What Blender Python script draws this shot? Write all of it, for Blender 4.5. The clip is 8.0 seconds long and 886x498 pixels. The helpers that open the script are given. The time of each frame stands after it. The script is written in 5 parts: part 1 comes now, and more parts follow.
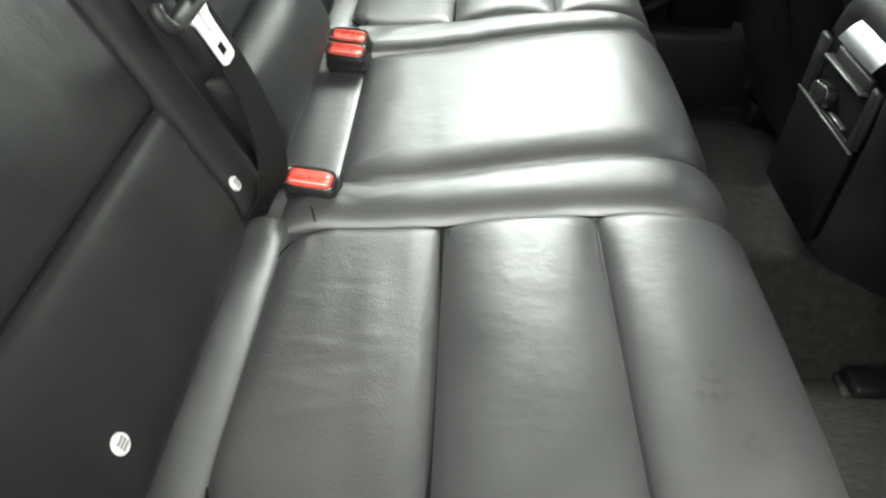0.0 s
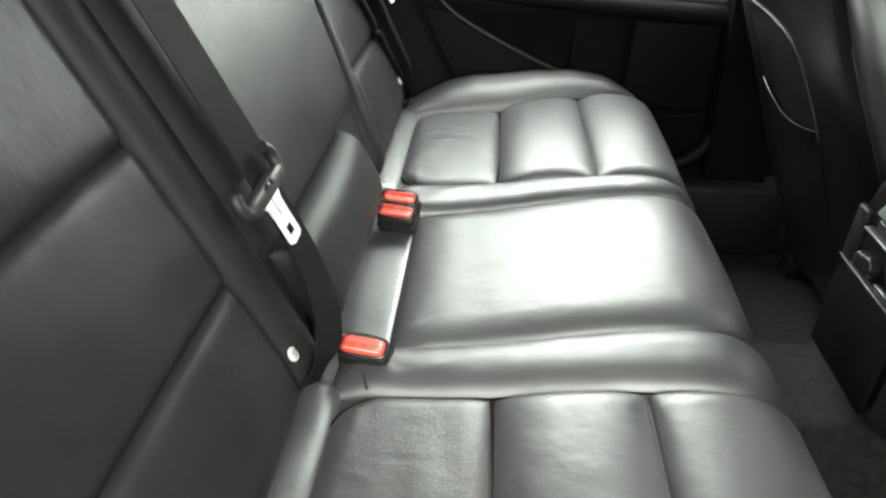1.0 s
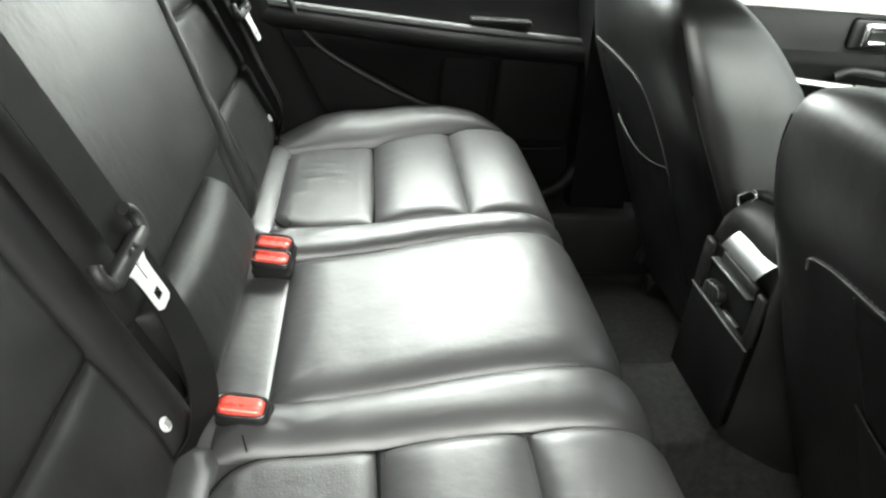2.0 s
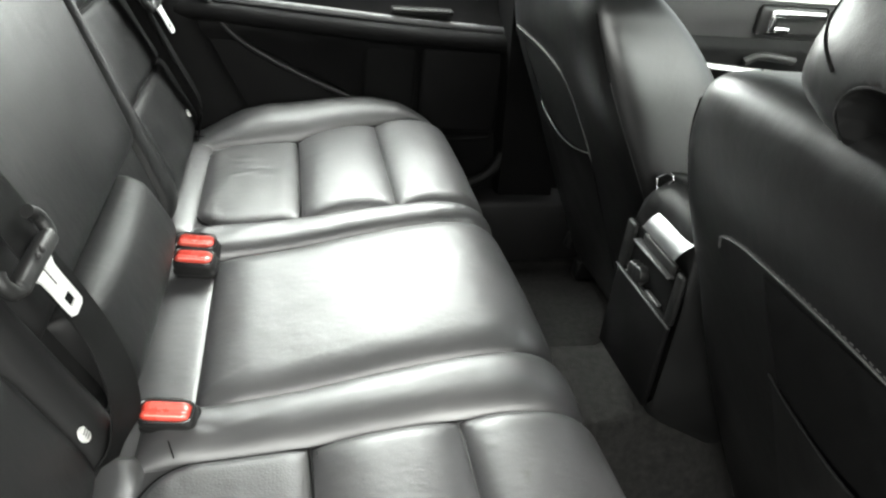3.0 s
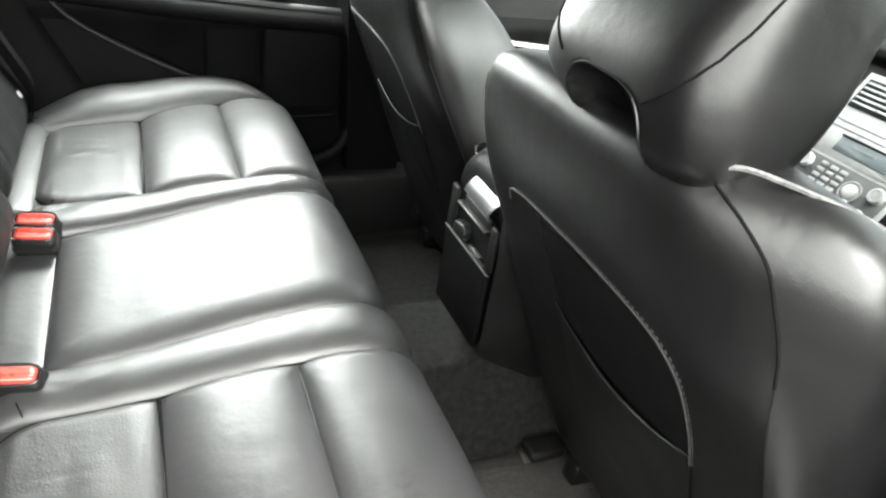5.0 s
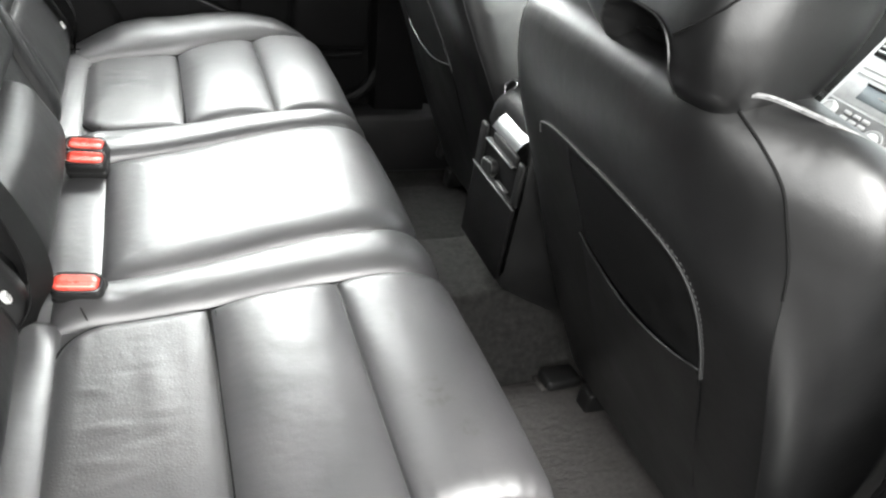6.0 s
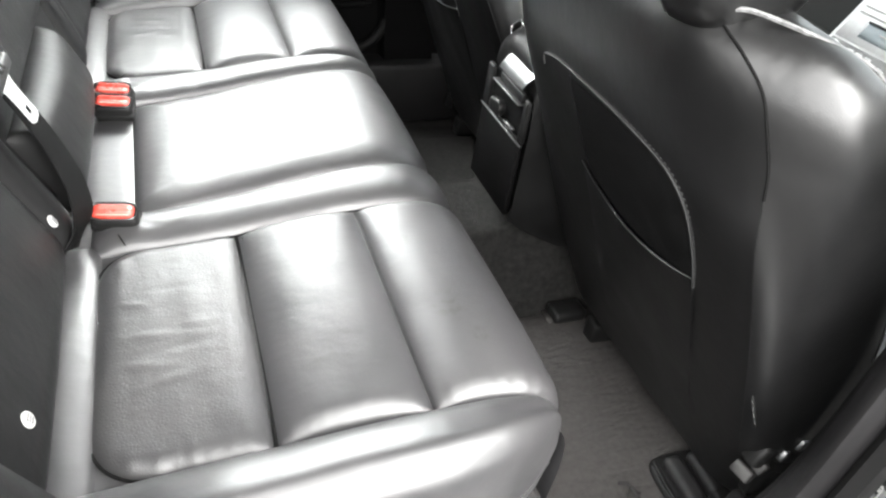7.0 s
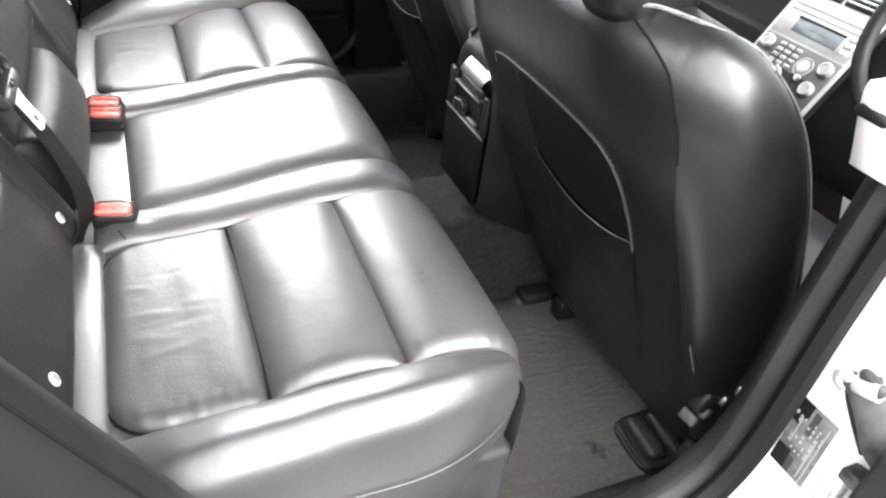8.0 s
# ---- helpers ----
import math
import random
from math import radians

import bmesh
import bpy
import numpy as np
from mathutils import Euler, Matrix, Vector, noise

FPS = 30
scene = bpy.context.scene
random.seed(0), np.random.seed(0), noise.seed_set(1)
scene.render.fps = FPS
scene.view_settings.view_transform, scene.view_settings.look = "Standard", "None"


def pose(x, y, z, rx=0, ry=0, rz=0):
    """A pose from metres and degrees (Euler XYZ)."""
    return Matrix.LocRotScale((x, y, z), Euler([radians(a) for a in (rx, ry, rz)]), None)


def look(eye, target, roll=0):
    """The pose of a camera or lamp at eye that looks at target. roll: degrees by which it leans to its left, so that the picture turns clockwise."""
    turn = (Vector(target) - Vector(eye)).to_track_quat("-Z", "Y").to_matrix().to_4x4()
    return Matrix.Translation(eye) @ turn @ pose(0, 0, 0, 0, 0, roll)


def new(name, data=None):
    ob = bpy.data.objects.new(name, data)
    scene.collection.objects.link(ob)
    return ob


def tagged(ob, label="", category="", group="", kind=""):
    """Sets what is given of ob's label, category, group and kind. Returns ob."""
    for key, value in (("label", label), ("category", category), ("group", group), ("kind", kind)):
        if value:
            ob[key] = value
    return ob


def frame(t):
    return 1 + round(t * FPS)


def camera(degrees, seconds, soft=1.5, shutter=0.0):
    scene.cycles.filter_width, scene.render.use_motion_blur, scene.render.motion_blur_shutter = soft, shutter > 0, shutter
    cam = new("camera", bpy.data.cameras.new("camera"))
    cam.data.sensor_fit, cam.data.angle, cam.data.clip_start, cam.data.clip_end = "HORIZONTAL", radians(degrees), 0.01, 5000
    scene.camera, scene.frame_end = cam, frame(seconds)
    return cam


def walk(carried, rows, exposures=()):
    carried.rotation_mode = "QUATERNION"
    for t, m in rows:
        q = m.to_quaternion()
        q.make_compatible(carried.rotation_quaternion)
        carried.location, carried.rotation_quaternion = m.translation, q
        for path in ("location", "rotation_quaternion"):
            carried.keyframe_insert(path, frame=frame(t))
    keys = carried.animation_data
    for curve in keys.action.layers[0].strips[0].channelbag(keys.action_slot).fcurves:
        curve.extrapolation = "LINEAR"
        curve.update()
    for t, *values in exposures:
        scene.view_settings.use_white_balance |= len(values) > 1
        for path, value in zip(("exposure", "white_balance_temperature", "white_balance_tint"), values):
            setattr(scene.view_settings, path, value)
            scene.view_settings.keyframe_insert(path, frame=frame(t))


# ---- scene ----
# Rear bench and front seats of a right-hand-drive saloon, seen through the open rear door.
# x runs to the car's front, y across the car to its left side, z up from the rear floor.
cam = camera(64.5, 8.0, soft=2.3)
PATH = [
    (0, (0.137, -0.809, 0.835), (0.134, 0.693, -0.486), 2.6),
    (0.5, (0.12, -0.803, 0.861), (0.064, 0.809, -0.32), 3.2),
    (1, (0.106, -0.79, 0.889), (0.013, 0.907, -0.165), 2.0),
    (1.5, (0.107, -0.781, 0.913), (0.187, 0.942, -0.098), 3.7),
    (2, (0.105, -0.775, 0.922), (0.354, 0.944, -0.07), 5.5),
    (3.5, (0.125, -0.776, 0.921), (0.63, 0.884, -0.075), 6.6),
    (4, (0.134, -0.807, 0.935), (0.738, 0.83, -0.043), 7.3),
    (4.5, (0.141, -0.852, 0.949), (0.87, 0.747, -0.007), 7.9),
    (4.7, (0.143, -0.869, 0.951), (0.908, 0.706, -0.017), 8.7),
    (5.8, (0.098, -0.928, 0.954), (0.851, 0.581, -0.122), 11.2),
    (6, (0.095, -0.938, 0.951), (0.817, 0.555, -0.166), 10.7),
    (6.5, (0.089, -0.962, 0.937), (0.757, 0.49, -0.266), 9.9),
    (7, (0.07, -1.011, 0.944), (0.754, 0.434, -0.258), 9.6),
    (7.5, (0.06, -1.081, 0.962), (0.782, 0.349, -0.235), 8.0),
    (8, (0.047, -1.12, 0.974), (0.778, 0.328, -0.196), 7.9),
]
EXPOSURES = [(0, 2.93, 6600, 0), (2, 2.97, 6600, 2), (3.5, 3.04, 6570, 4), (4.7, 3.27, 6550, 4), (6, 3.45, 6500, 8), (7, 3.50, 6500, 9), (8, 3.56, 6520, 12)]
walk(cam, [(t, look(eye, target, roll)) for t, eye, target, roll in PATH], EXPOSURES)

# ---- daylight: a bright overcast sky ----
world = bpy.data.worlds.new("sky")
scene.world = world
world.use_nodes = True
wn = world.node_tree.nodes
wl = world.node_tree.links
sky = wn.new("ShaderNodeTexSky")
sky.sky_type = "NISHITA"
sky.sun_disc = False
sky.sun_elevation = radians(46)
sky.sun_rotation = radians(150)
sky.dust_density = 3.0
pale = wn.new("ShaderNodeHueSaturation")
pale.inputs["Saturation"].default_value = 0.12
wl.new(sky.outputs[0], pale.inputs["Color"])
wl.new(pale.outputs[0], wn["Background"].inputs[0])
wn["Background"].inputs[1].default_value = 0.115
sun = new("sun", bpy.data.lights.new("sun", "SUN"))
sun.data.energy = 1.25
sun.data.angle = radians(100)
sun.data.color = (1.0, 0.97, 0.93)
sun.matrix_world = look((-0.6, -2.4, 2.1), (0.3, 0, 0.3))
# sky light entering by the far rear window
window_sky = new("window_sky", bpy.data.lights.new("window_sky", "AREA"))
window_sky.data.shape = "RECTANGLE"
window_sky.data.size, window_sky.data.size_y = 0.78, 0.30
window_sky.data.energy = 2.2
window_sky.matrix_world = look((0.33, 0.725, 0.93), (0.27, -0.3, 0.45))


# ---- materials ----
def mat(name, base, rough=0.5, metal=0.0, spec=0.5, coat=0.0):
    m = bpy.data.materials.new(name)
    m.use_nodes = True
    b = m.node_tree.nodes["Principled BSDF"]
    b.inputs["Base Color"].default_value = (*base, 1)
    b.inputs["Roughness"].default_value = rough
    b.inputs["Metallic"].default_value = metal
    b.inputs["Specular IOR Level"].default_value = spec
    b.inputs["Coat Weight"].default_value = coat
    return m


def node(m, kind, **values):
    n = m.node_tree.nodes.new(kind)
    for k, v in values.items():
        n.inputs[k].default_value = v
    return n


def link(m, a, b):
    m.node_tree.links.new(a, b)


def vary(m, scale, dark, light, rough=None, coords="Object", detail=4.0):
    """Base colour that wanders between two tones, and roughness between two values."""
    b = m.node_tree.nodes["Principled BSDF"]
    tc = node(m, "ShaderNodeTexCoord")
    nz = node(m, "ShaderNodeTexNoise", Scale=scale, Detail=detail, Roughness=0.6)
    link(m, tc.outputs[coords], nz.inputs["Vector"])
    ramp = m.node_tree.nodes.new("ShaderNodeValToRGB")
    ramp.color_ramp.elements[0].position, ramp.color_ramp.elements[1].position = 0.3, 0.7
    ramp.color_ramp.elements[0].color = (*dark, 1)
    ramp.color_ramp.elements[1].color = (*light, 1)
    link(m, nz.outputs["Fac"], ramp.inputs["Fac"])
    link(m, ramp.outputs["Color"], b.inputs["Base Color"])
    if rough:
        mr = node(m, "ShaderNodeMapRange")
        mr.inputs["From Min"].default_value, mr.inputs["From Max"].default_value = 0.3, 0.7
        mr.inputs["To Min"].default_value, mr.inputs["To Max"].default_value = rough
        link(m, nz.outputs["Fac"], mr.inputs["Value"])
        link(m, mr.outputs["Result"], b.inputs["Roughness"])
    return tc


def bump(m, tc, layers, coords="Object"):
    """Relief from (kind, scale, metres, stretch) layers, one upon another."""
    b = m.node_tree.nodes["Principled BSDF"]
    last = None
    for kind, scale, height, stretch in layers:
        mp = node(m, "ShaderNodeMapping")
        mp.inputs["Scale"].default_value = stretch
        link(m, tc.outputs[coords], mp.inputs["Vector"])
        if kind == "cells":
            tx = node(m, "ShaderNodeTexVoronoi", Scale=scale)
            tx.feature = "DISTANCE_TO_EDGE"
            out = tx.outputs["Distance"]
        else:
            tx = node(m, "ShaderNodeTexNoise", Scale=scale, Detail=3.0)
            out = tx.outputs["Fac"]
        link(m, mp.outputs["Vector"], tx.inputs["Vector"])
        bp = node(m, "ShaderNodeBump", Strength=1.0, Distance=height)
        link(m, out, bp.inputs["Height"])
        if last:
            link(m, last.outputs["Normal"], bp.inputs["Normal"])
        last = bp
    link(m, last.outputs["Normal"], b.inputs["Normal"])


def leather(name, dark, light, rough, wrinkle, spec=0.5, pebble=430.0, depth=0.045):
    m = mat(name, light, 0.4, spec=spec)
    tc = vary(m, 7.0, dark, light, rough)
    bump(m, tc, [("cells", pebble, depth / pebble, (1, 1, 1)), ("noise", 16.0, wrinkle, (1.0, 1.4, 1.0)), ("noise", 75.0, wrinkle * 0.22, (1, 1.3, 1))])
    return m


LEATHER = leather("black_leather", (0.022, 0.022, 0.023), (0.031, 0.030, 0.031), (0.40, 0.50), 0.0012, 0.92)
WORN = leather("worn_leather", (0.020, 0.020, 0.021), (0.030, 0.029, 0.029), (0.42, 0.52), 0.0012, 0.74, 280.0, 0.09)
# Bench leather darkened for the backrest, whose shade is put into the colour
BACK_SHADE = leather("backrest_leather_shaded", (0.0074, 0.0074, 0.0075), (0.0114, 0.0114, 0.0115), (0.43, 0.53), 0.0014, 0.10)
# Front seats' leather kept near black: the cabin's shade is in this colour
SHELL_SHADE = leather("seat_side_leather_shaded", (0.0032, 0.0032, 0.0033), (0.0050, 0.0050, 0.0051), (0.33, 0.40), 0.0010, 0.72)
# Darker copy for seat backs and headrests, their shade put into the colour
REAR_SHADE = leather("seat_rear_shaded", (0.0024, 0.0024, 0.0025), (0.0040, 0.0040, 0.0041), (0.33, 0.40), 0.0010, 0.50)
# faint scuffs on the near front panel
SCUFFED = leather("scuffed_leather", (0.022, 0.022, 0.023), (0.031, 0.030, 0.031), (0.40, 0.50), 0.0012, 0.92)
tc = next(n for n in SCUFFED.node_tree.nodes if n.type == "TEX_COORD")
bs = SCUFFED.node_tree.nodes["Principled BSDF"]
source = bs.inputs["Base Color"].links[0].from_socket
for px, py, size in ((0.352, -0.460, 0.030), (0.345, -0.335, 0.016), (0.37, -0.51, 0.014)):
    dist = SCUFFED.node_tree.nodes.new("ShaderNodeVectorMath")
    dist.operation = "DISTANCE"
    dist.inputs[1].default_value = (px, py, 0.40)
    link(SCUFFED, tc.outputs["Object"], dist.inputs[0])
    fall = node(SCUFFED, "ShaderNodeMapRange")
    fall.inputs["From Min"].default_value, fall.inputs["From Max"].default_value = size, size * 0.3
    link(SCUFFED, dist.outputs["Value"], fall.inputs["Value"])
    spot = node(SCUFFED, "ShaderNodeTexNoise", Scale=90.0, Detail=4.0)
    link(SCUFFED, tc.outputs["Object"], spot.inputs["Vector"])
    cut = node(SCUFFED, "ShaderNodeMapRange")
    cut.inputs["From Min"].default_value, cut.inputs["From Max"].default_value = 0.48, 0.62
    link(SCUFFED, spot.outputs["Fac"], cut.inputs["Value"])
    both = SCUFFED.node_tree.nodes.new("ShaderNodeMath")
    both.operation = "MULTIPLY"
    link(SCUFFED, fall.outputs["Result"], both.inputs[0])
    link(SCUFFED, cut.outputs["Result"], both.inputs[1])
    mix = SCUFFED.node_tree.nodes.new("ShaderNodeMixRGB")
    mix.inputs["Color2"].default_value = (0.012, 0.011, 0.010, 1)
    link(SCUFFED, both.outputs["Value"], mix.inputs["Fac"])
    link(SCUFFED, source, mix.inputs["Color1"])
    source = mix.outputs["Color"]
link(SCUFFED, source, bs.inputs["Base Color"])
POCKET = mat("pocket_fabric", (0.012, 0.012, 0.013), 0.8, spec=0.04)
bump(POCKET, vary(POCKET, 40.0, (0.004, 0.004, 0.004), (0.007, 0.007, 0.007), (0.75, 0.9)), [("noise", 500.0, 0.0004, (1, 1, 1))])
THREAD = mat("grey_thread", (0.038, 0.038, 0.038), 0.7)
SEAM = mat("seam_shadow_thread", (0.004, 0.004, 0.004), 0.9, spec=0.1)
PIPING = mat("piping", (0.03, 0.03, 0.03), 0.45)
WELT = mat("pale_edge_welt", (0.10, 0.10, 0.10), 0.5)
vary(WELT, 220.0, (0.06, 0.06, 0.06), (0.16, 0.16, 0.16), (0.45, 0.6))
CARPET = mat("carpet", (0.04, 0.04, 0.038), 0.95, spec=0.15)
bump(CARPET, vary(CARPET, 80.0, (0.012, 0.0117, 0.0112), (0.027, 0.0260, 0.0250), (0.9, 1.0)), [("noise", 420.0, 0.0022, (1, 1, 1)), ("noise", 28.0, 0.004, (1, 1, 1))])
MAT = mat("floor_mat", (0.05, 0.048, 0.046), 0.95, spec=0.15)
bump(MAT, vary(MAT, 110.0, (0.048, 0.0452, 0.0437), (0.074, 0.0694, 0.067), (0.9, 1.0), detail=8.0), [("noise", 380.0, 0.0025, (1, 2.5, 1)), ("noise", 35.0, 0.003, (1, 3, 1))])
PLASTIC = mat("black_plastic", (0.014, 0.014, 0.015), 0.45, spec=0.22)
bump(PLASTIC, vary(PLASTIC, 15.0, (0.007, 0.007, 0.007), (0.012, 0.012, 0.012), (0.4, 0.55)), [("noise", 900.0, 0.00015, (1, 1, 1))])
TRIM = mat("grey_trim_plastic", (0.045, 0.044, 0.045), 0.5, spec=0.3)
bump(TRIM, vary(TRIM, 12.0, (0.009, 0.0087, 0.009), (0.015, 0.0145, 0.015), (0.42, 0.58)), [("noise", 700.0, 0.0002, (1, 1, 1))])
PILLARTRIM = mat("pillar_trim_plastic", (0.015, 0.0145, 0.015), 0.48, spec=0.25)
bump(PILLARTRIM, vary(PILLARTRIM, 10.0, (0.010, 0.0096, 0.010), (0.017, 0.0164, 0.017), (0.45, 0.60)), [("noise", 700.0, 0.0002, (1, 1, 1))])
DOORSKIN = mat("door_panel_plastic", (0.022, 0.022, 0.023), 0.55, spec=0.05)
bump(DOORSKIN, vary(DOORSKIN, 9.0, (0.003, 0.003, 0.003), (0.006, 0.0058, 0.006), (0.5, 0.64)), [("noise", 600.0, 0.0002, (1, 1, 1))])
RUBBER = mat("door_seal_rubber", (0.005, 0.005, 0.005), 0.65, spec=0.2)
SILVER = mat("brushed_silver_trim", (0.62, 0.63, 0.63), 0.3, 0.9)
vary(SILVER, 60.0, (0.55, 0.56, 0.56), (0.68, 0.69, 0.69), (0.25, 0.38))
CONSOLEMETAL = mat("dull_console_metal", (0.10, 0.10, 0.10), 0.42, 0.6)
SATIN = mat("satin_lid_edge", (0.20, 0.203, 0.206), 0.38, 1.0)
CHROME = mat("chrome", (0.8, 0.8, 0.8), 0.12, 1.0)
STEEL = mat("belt_tongue_steel", (0.78, 0.78, 0.77), 0.35, 0.6)
RED = mat("red_release_button", (0.50, 0.05, 0.03), 0.3, coat=0.6)
vary(RED, 40.0, (0.40, 0.040, 0.028), (0.50, 0.060, 0.042), (0.22, 0.32))
GLOSSY = mat("glossy_black_rim", (0.012, 0.012, 0.012), 0.18, coat=0.5)
REDGLINT = mat("painted_red_glint", (0.55, 0.26, 0.22), 0.4)
ARM = mat("dull_pressed_steel", (0.05, 0.05, 0.049), 0.6, 0.1)
vary(ARM, 60.0, (0.022, 0.0215, 0.021), (0.05, 0.049, 0.048), (0.5, 0.65))
GREASY = mat("greasy_steel", (0.05, 0.048, 0.046), 0.45, 0.5)
vary(GREASY, 45.0, (0.02, 0.019, 0.018), (0.10, 0.095, 0.09), (0.35, 0.6))
WEB = mat("belt_webbing", (0.018, 0.018, 0.018), 0.6, spec=0.03)
bump(WEB, vary(WEB, 25.0, (0.004, 0.004, 0.004), (0.008, 0.008, 0.008), (0.6, 0.75)), [("noise", 260.0, 0.0006, (1, 12, 1)), ("cells", 900.0, 0.0003, (1, 1, 1))])
PAINT = mat("white_body_paint", (0.78, 0.78, 0.77), 0.25, coat=0.6)
vary(PAINT, 20.0, (0.72, 0.72, 0.71), (0.80, 0.80, 0.79), (0.22, 0.34))
PALE = mat("pale_grey_pillar_trim", (0.62, 0.61, 0.59), 0.6)
vary(PALE, 25.0, (0.57, 0.56, 0.54), (0.66, 0.65, 0.63), (0.55, 0.7))
HEADLINER = mat("headliner_cloth", (0.12, 0.12, 0.115), 0.95)
vary(HEADLINER, 60.0, (0.10, 0.10, 0.095), (0.14, 0.14, 0.135), (0.9, 1.0))
BADGE = mat("white_plastic_badge", (0.38, 0.38, 0.37), 0.45)
INK = mat("grey_ink", (0.12, 0.12, 0.12), 0.6)
STICKER = mat("dark_label_film", (0.012, 0.012, 0.013), 0.3)
STICKER2 = mat("silver_label_film", (0.07, 0.072, 0.076), 0.4, 0.2)
vary(STICKER2, 42.0, (0.07, 0.072, 0.076), (0.26, 0.264, 0.270), (0.35, 0.5))
STACK = mat("satin_grey_panel", (0.20, 0.20, 0.20), 0.42, 0.35)
vary(STACK, 50.0, (0.30, 0.30, 0.30), (0.38, 0.38, 0.38), (0.38, 0.5))
KEY = mat("grey_key_plastic", (0.24, 0.24, 0.24), 0.45)
LCD = mat("grey_display", (0.10, 0.115, 0.125), 0.25)
FACE = mat("grey_control_face", (0.05, 0.05, 0.051), 0.5, 0.1)
vary(FACE, 40.0, (0.038, 0.038, 0.039), (0.058, 0.057, 0.058), (0.45, 0.58))
KNOB = mat("satin_knob_rim", (0.36, 0.36, 0.36), 0.4, 0.3)
vary(KNOB, 60.0, (0.32, 0.32, 0.32), (0.40, 0.40, 0.40), (0.35, 0.48))
DULL = mat("dull_satin_strip", (0.020, 0.020, 0.021), 0.36, 0.0)
DASH = mat("dark_dashboard", (0.012, 0.012, 0.012), 0.6, spec=0.2)
bump(DASH, vary(DASH, 12.0, (0.009, 0.0093, 0.0093), (0.014, 0.0143, 0.014), (0.5, 0.68)), [("noise", 500.0, 0.0004, (1, 1, 1))])
SILLGREY = mat("grey_sill_plastic", (0.07, 0.068, 0.066), 0.6, spec=0.2)
bump(SILLGREY, vary(SILLGREY, 22.0, (0.014, 0.0137, 0.0133), (0.026, 0.025, 0.0245), (0.5, 0.7)), [("noise", 600.0, 0.0003, (1, 1, 1))])
BLOCK_WALL = mat("light_block_plaster", (0.16, 0.15, 0.14), 0.9)
bump(BLOCK_WALL, vary(BLOCK_WALL, 2.0, (0.12, 0.115, 0.11), (0.19, 0.18, 0.17), (0.85, 0.95)), [("noise", 30.0, 0.01, (1, 1, 1))])
GROUND = mat("asphalt", (0.05, 0.05, 0.05), 0.9)
bump(GROUND, vary(GROUND, 3.0, (0.04, 0.04, 0.04), (0.075, 0.073, 0.07), (0.8, 0.95)), [("noise", 90.0, 0.008, (1, 1, 1))])
# Invented tint on the unseen rear window, to keep light off the seat backs
DIMMED = mat("light_cutting_rear_glass", (0.06, 0.065, 0.062), 0.02)
DIMMED.node_tree.nodes["Principled BSDF"].inputs["Transmission Weight"].default_value = 1.0
DIMMED.node_tree.nodes["Principled BSDF"].inputs["IOR"].default_value = 1.05
GLASS = mat("window_glass", (0.9, 0.95, 0.93), 0.02)
GLASS.node_tree.nodes["Principled BSDF"].inputs["Transmission Weight"].default_value = 1.0
GLASS.node_tree.nodes["Principled BSDF"].inputs["IOR"].default_value = 1.05


# ---- mesh helpers ----
def thing(name, label, category, group="", kind="", at=(0, 0, 0)):
    e = tagged(new(name), label, category, group, kind)
    e.matrix_world = pose(*at)
    return e


def part(name, bm, material, parent=None, label="", smooth=True):
    bmesh.ops.recalc_face_normals(bm, faces=bm.faces[:])
    me = bpy.data.meshes.new(name)
    bm.to_mesh(me)
    bm.free()
    me.materials.append(material)
    if smooth:
        me.polygons.foreach_set("use_smooth", [True] * len(me.polygons))
        me.set_sharp_from_angle(angle=radians(50))
    ob = new(name, me)
    if parent:
        ob.parent = parent
        ob.matrix_parent_inverse = parent.matrix_world.inverted()
    if label:
        ob["label"] = label
    return ob


def single(name, bm, material, label, category, kind="", group="", smooth=True):
    return tagged(part(name, bm, material, None, "", smooth), label, category, group, kind)


def grid_bm(points, closed_u=False, cap=False):
    """A sheet through rows of points; closed_u joins each row into a ring, cap closes the end rings."""
    bm = bmesh.new()
    rows = [[bm.verts.new(p) for p in row] for row in points]
    n = len(rows[0])
    for a, b in zip(rows, rows[1:]):
        for i in range(n if closed_u else n - 1):
            j = (i + 1) % n
            bm.faces.new((a[i], a[j], b[j], b[i]))
    if cap:
        bm.faces.new(rows[0][::-1])
        bm.faces.new(rows[-1])
    return bm


def join(*bms):
    out = bmesh.new()
    for b in bms:
        me = bpy.data.meshes.new("t")
        b.to_mesh(me)
        b.free()
        out.from_mesh(me)
        bpy.data.meshes.remove(me)
    return out


def box(x0, x1, y0, y1, z0, z1, bevel=0.0, seg=2):
    bm = bmesh.new()
    bmesh.ops.create_cube(bm, size=1)
    for v in bm.verts:
        v.co = ((x0 + x1) / 2 + v.co.x * (x1 - x0), (y0 + y1) / 2 + v.co.y * (y1 - y0), (z0 + z1) / 2 + v.co.z * (z1 - z0))
    if bevel:
        bmesh.ops.bevel(bm, geom=bm.edges[:], offset=bevel, segments=seg, affect="EDGES", profile=0.5)
    return bm


def rounded_block(a, b, z0, z1, edge, power=4.0, n=40):
    """A flat block with a rounded outline, a and b from its middle to its sides."""
    rings = []
    for inset, z in ((0.0, z0), (0.0, z1 - edge), (edge * 0.3, z1 - edge * 0.3), (edge, z1)):
        ring = []
        for k in range(n):
            c, s = math.cos(2 * math.pi * k / n), math.sin(2 * math.pi * k / n)
            ring.append((math.copysign(abs(c) ** (2 / power), c) * (a - inset), math.copysign(abs(s) ** (2 / power), s) * (b - inset), z))
        rings.append(ring)
    return grid_bm(rings, closed_u=True, cap=True)


def moved(bm, m):
    bm.transform(m)
    return bm


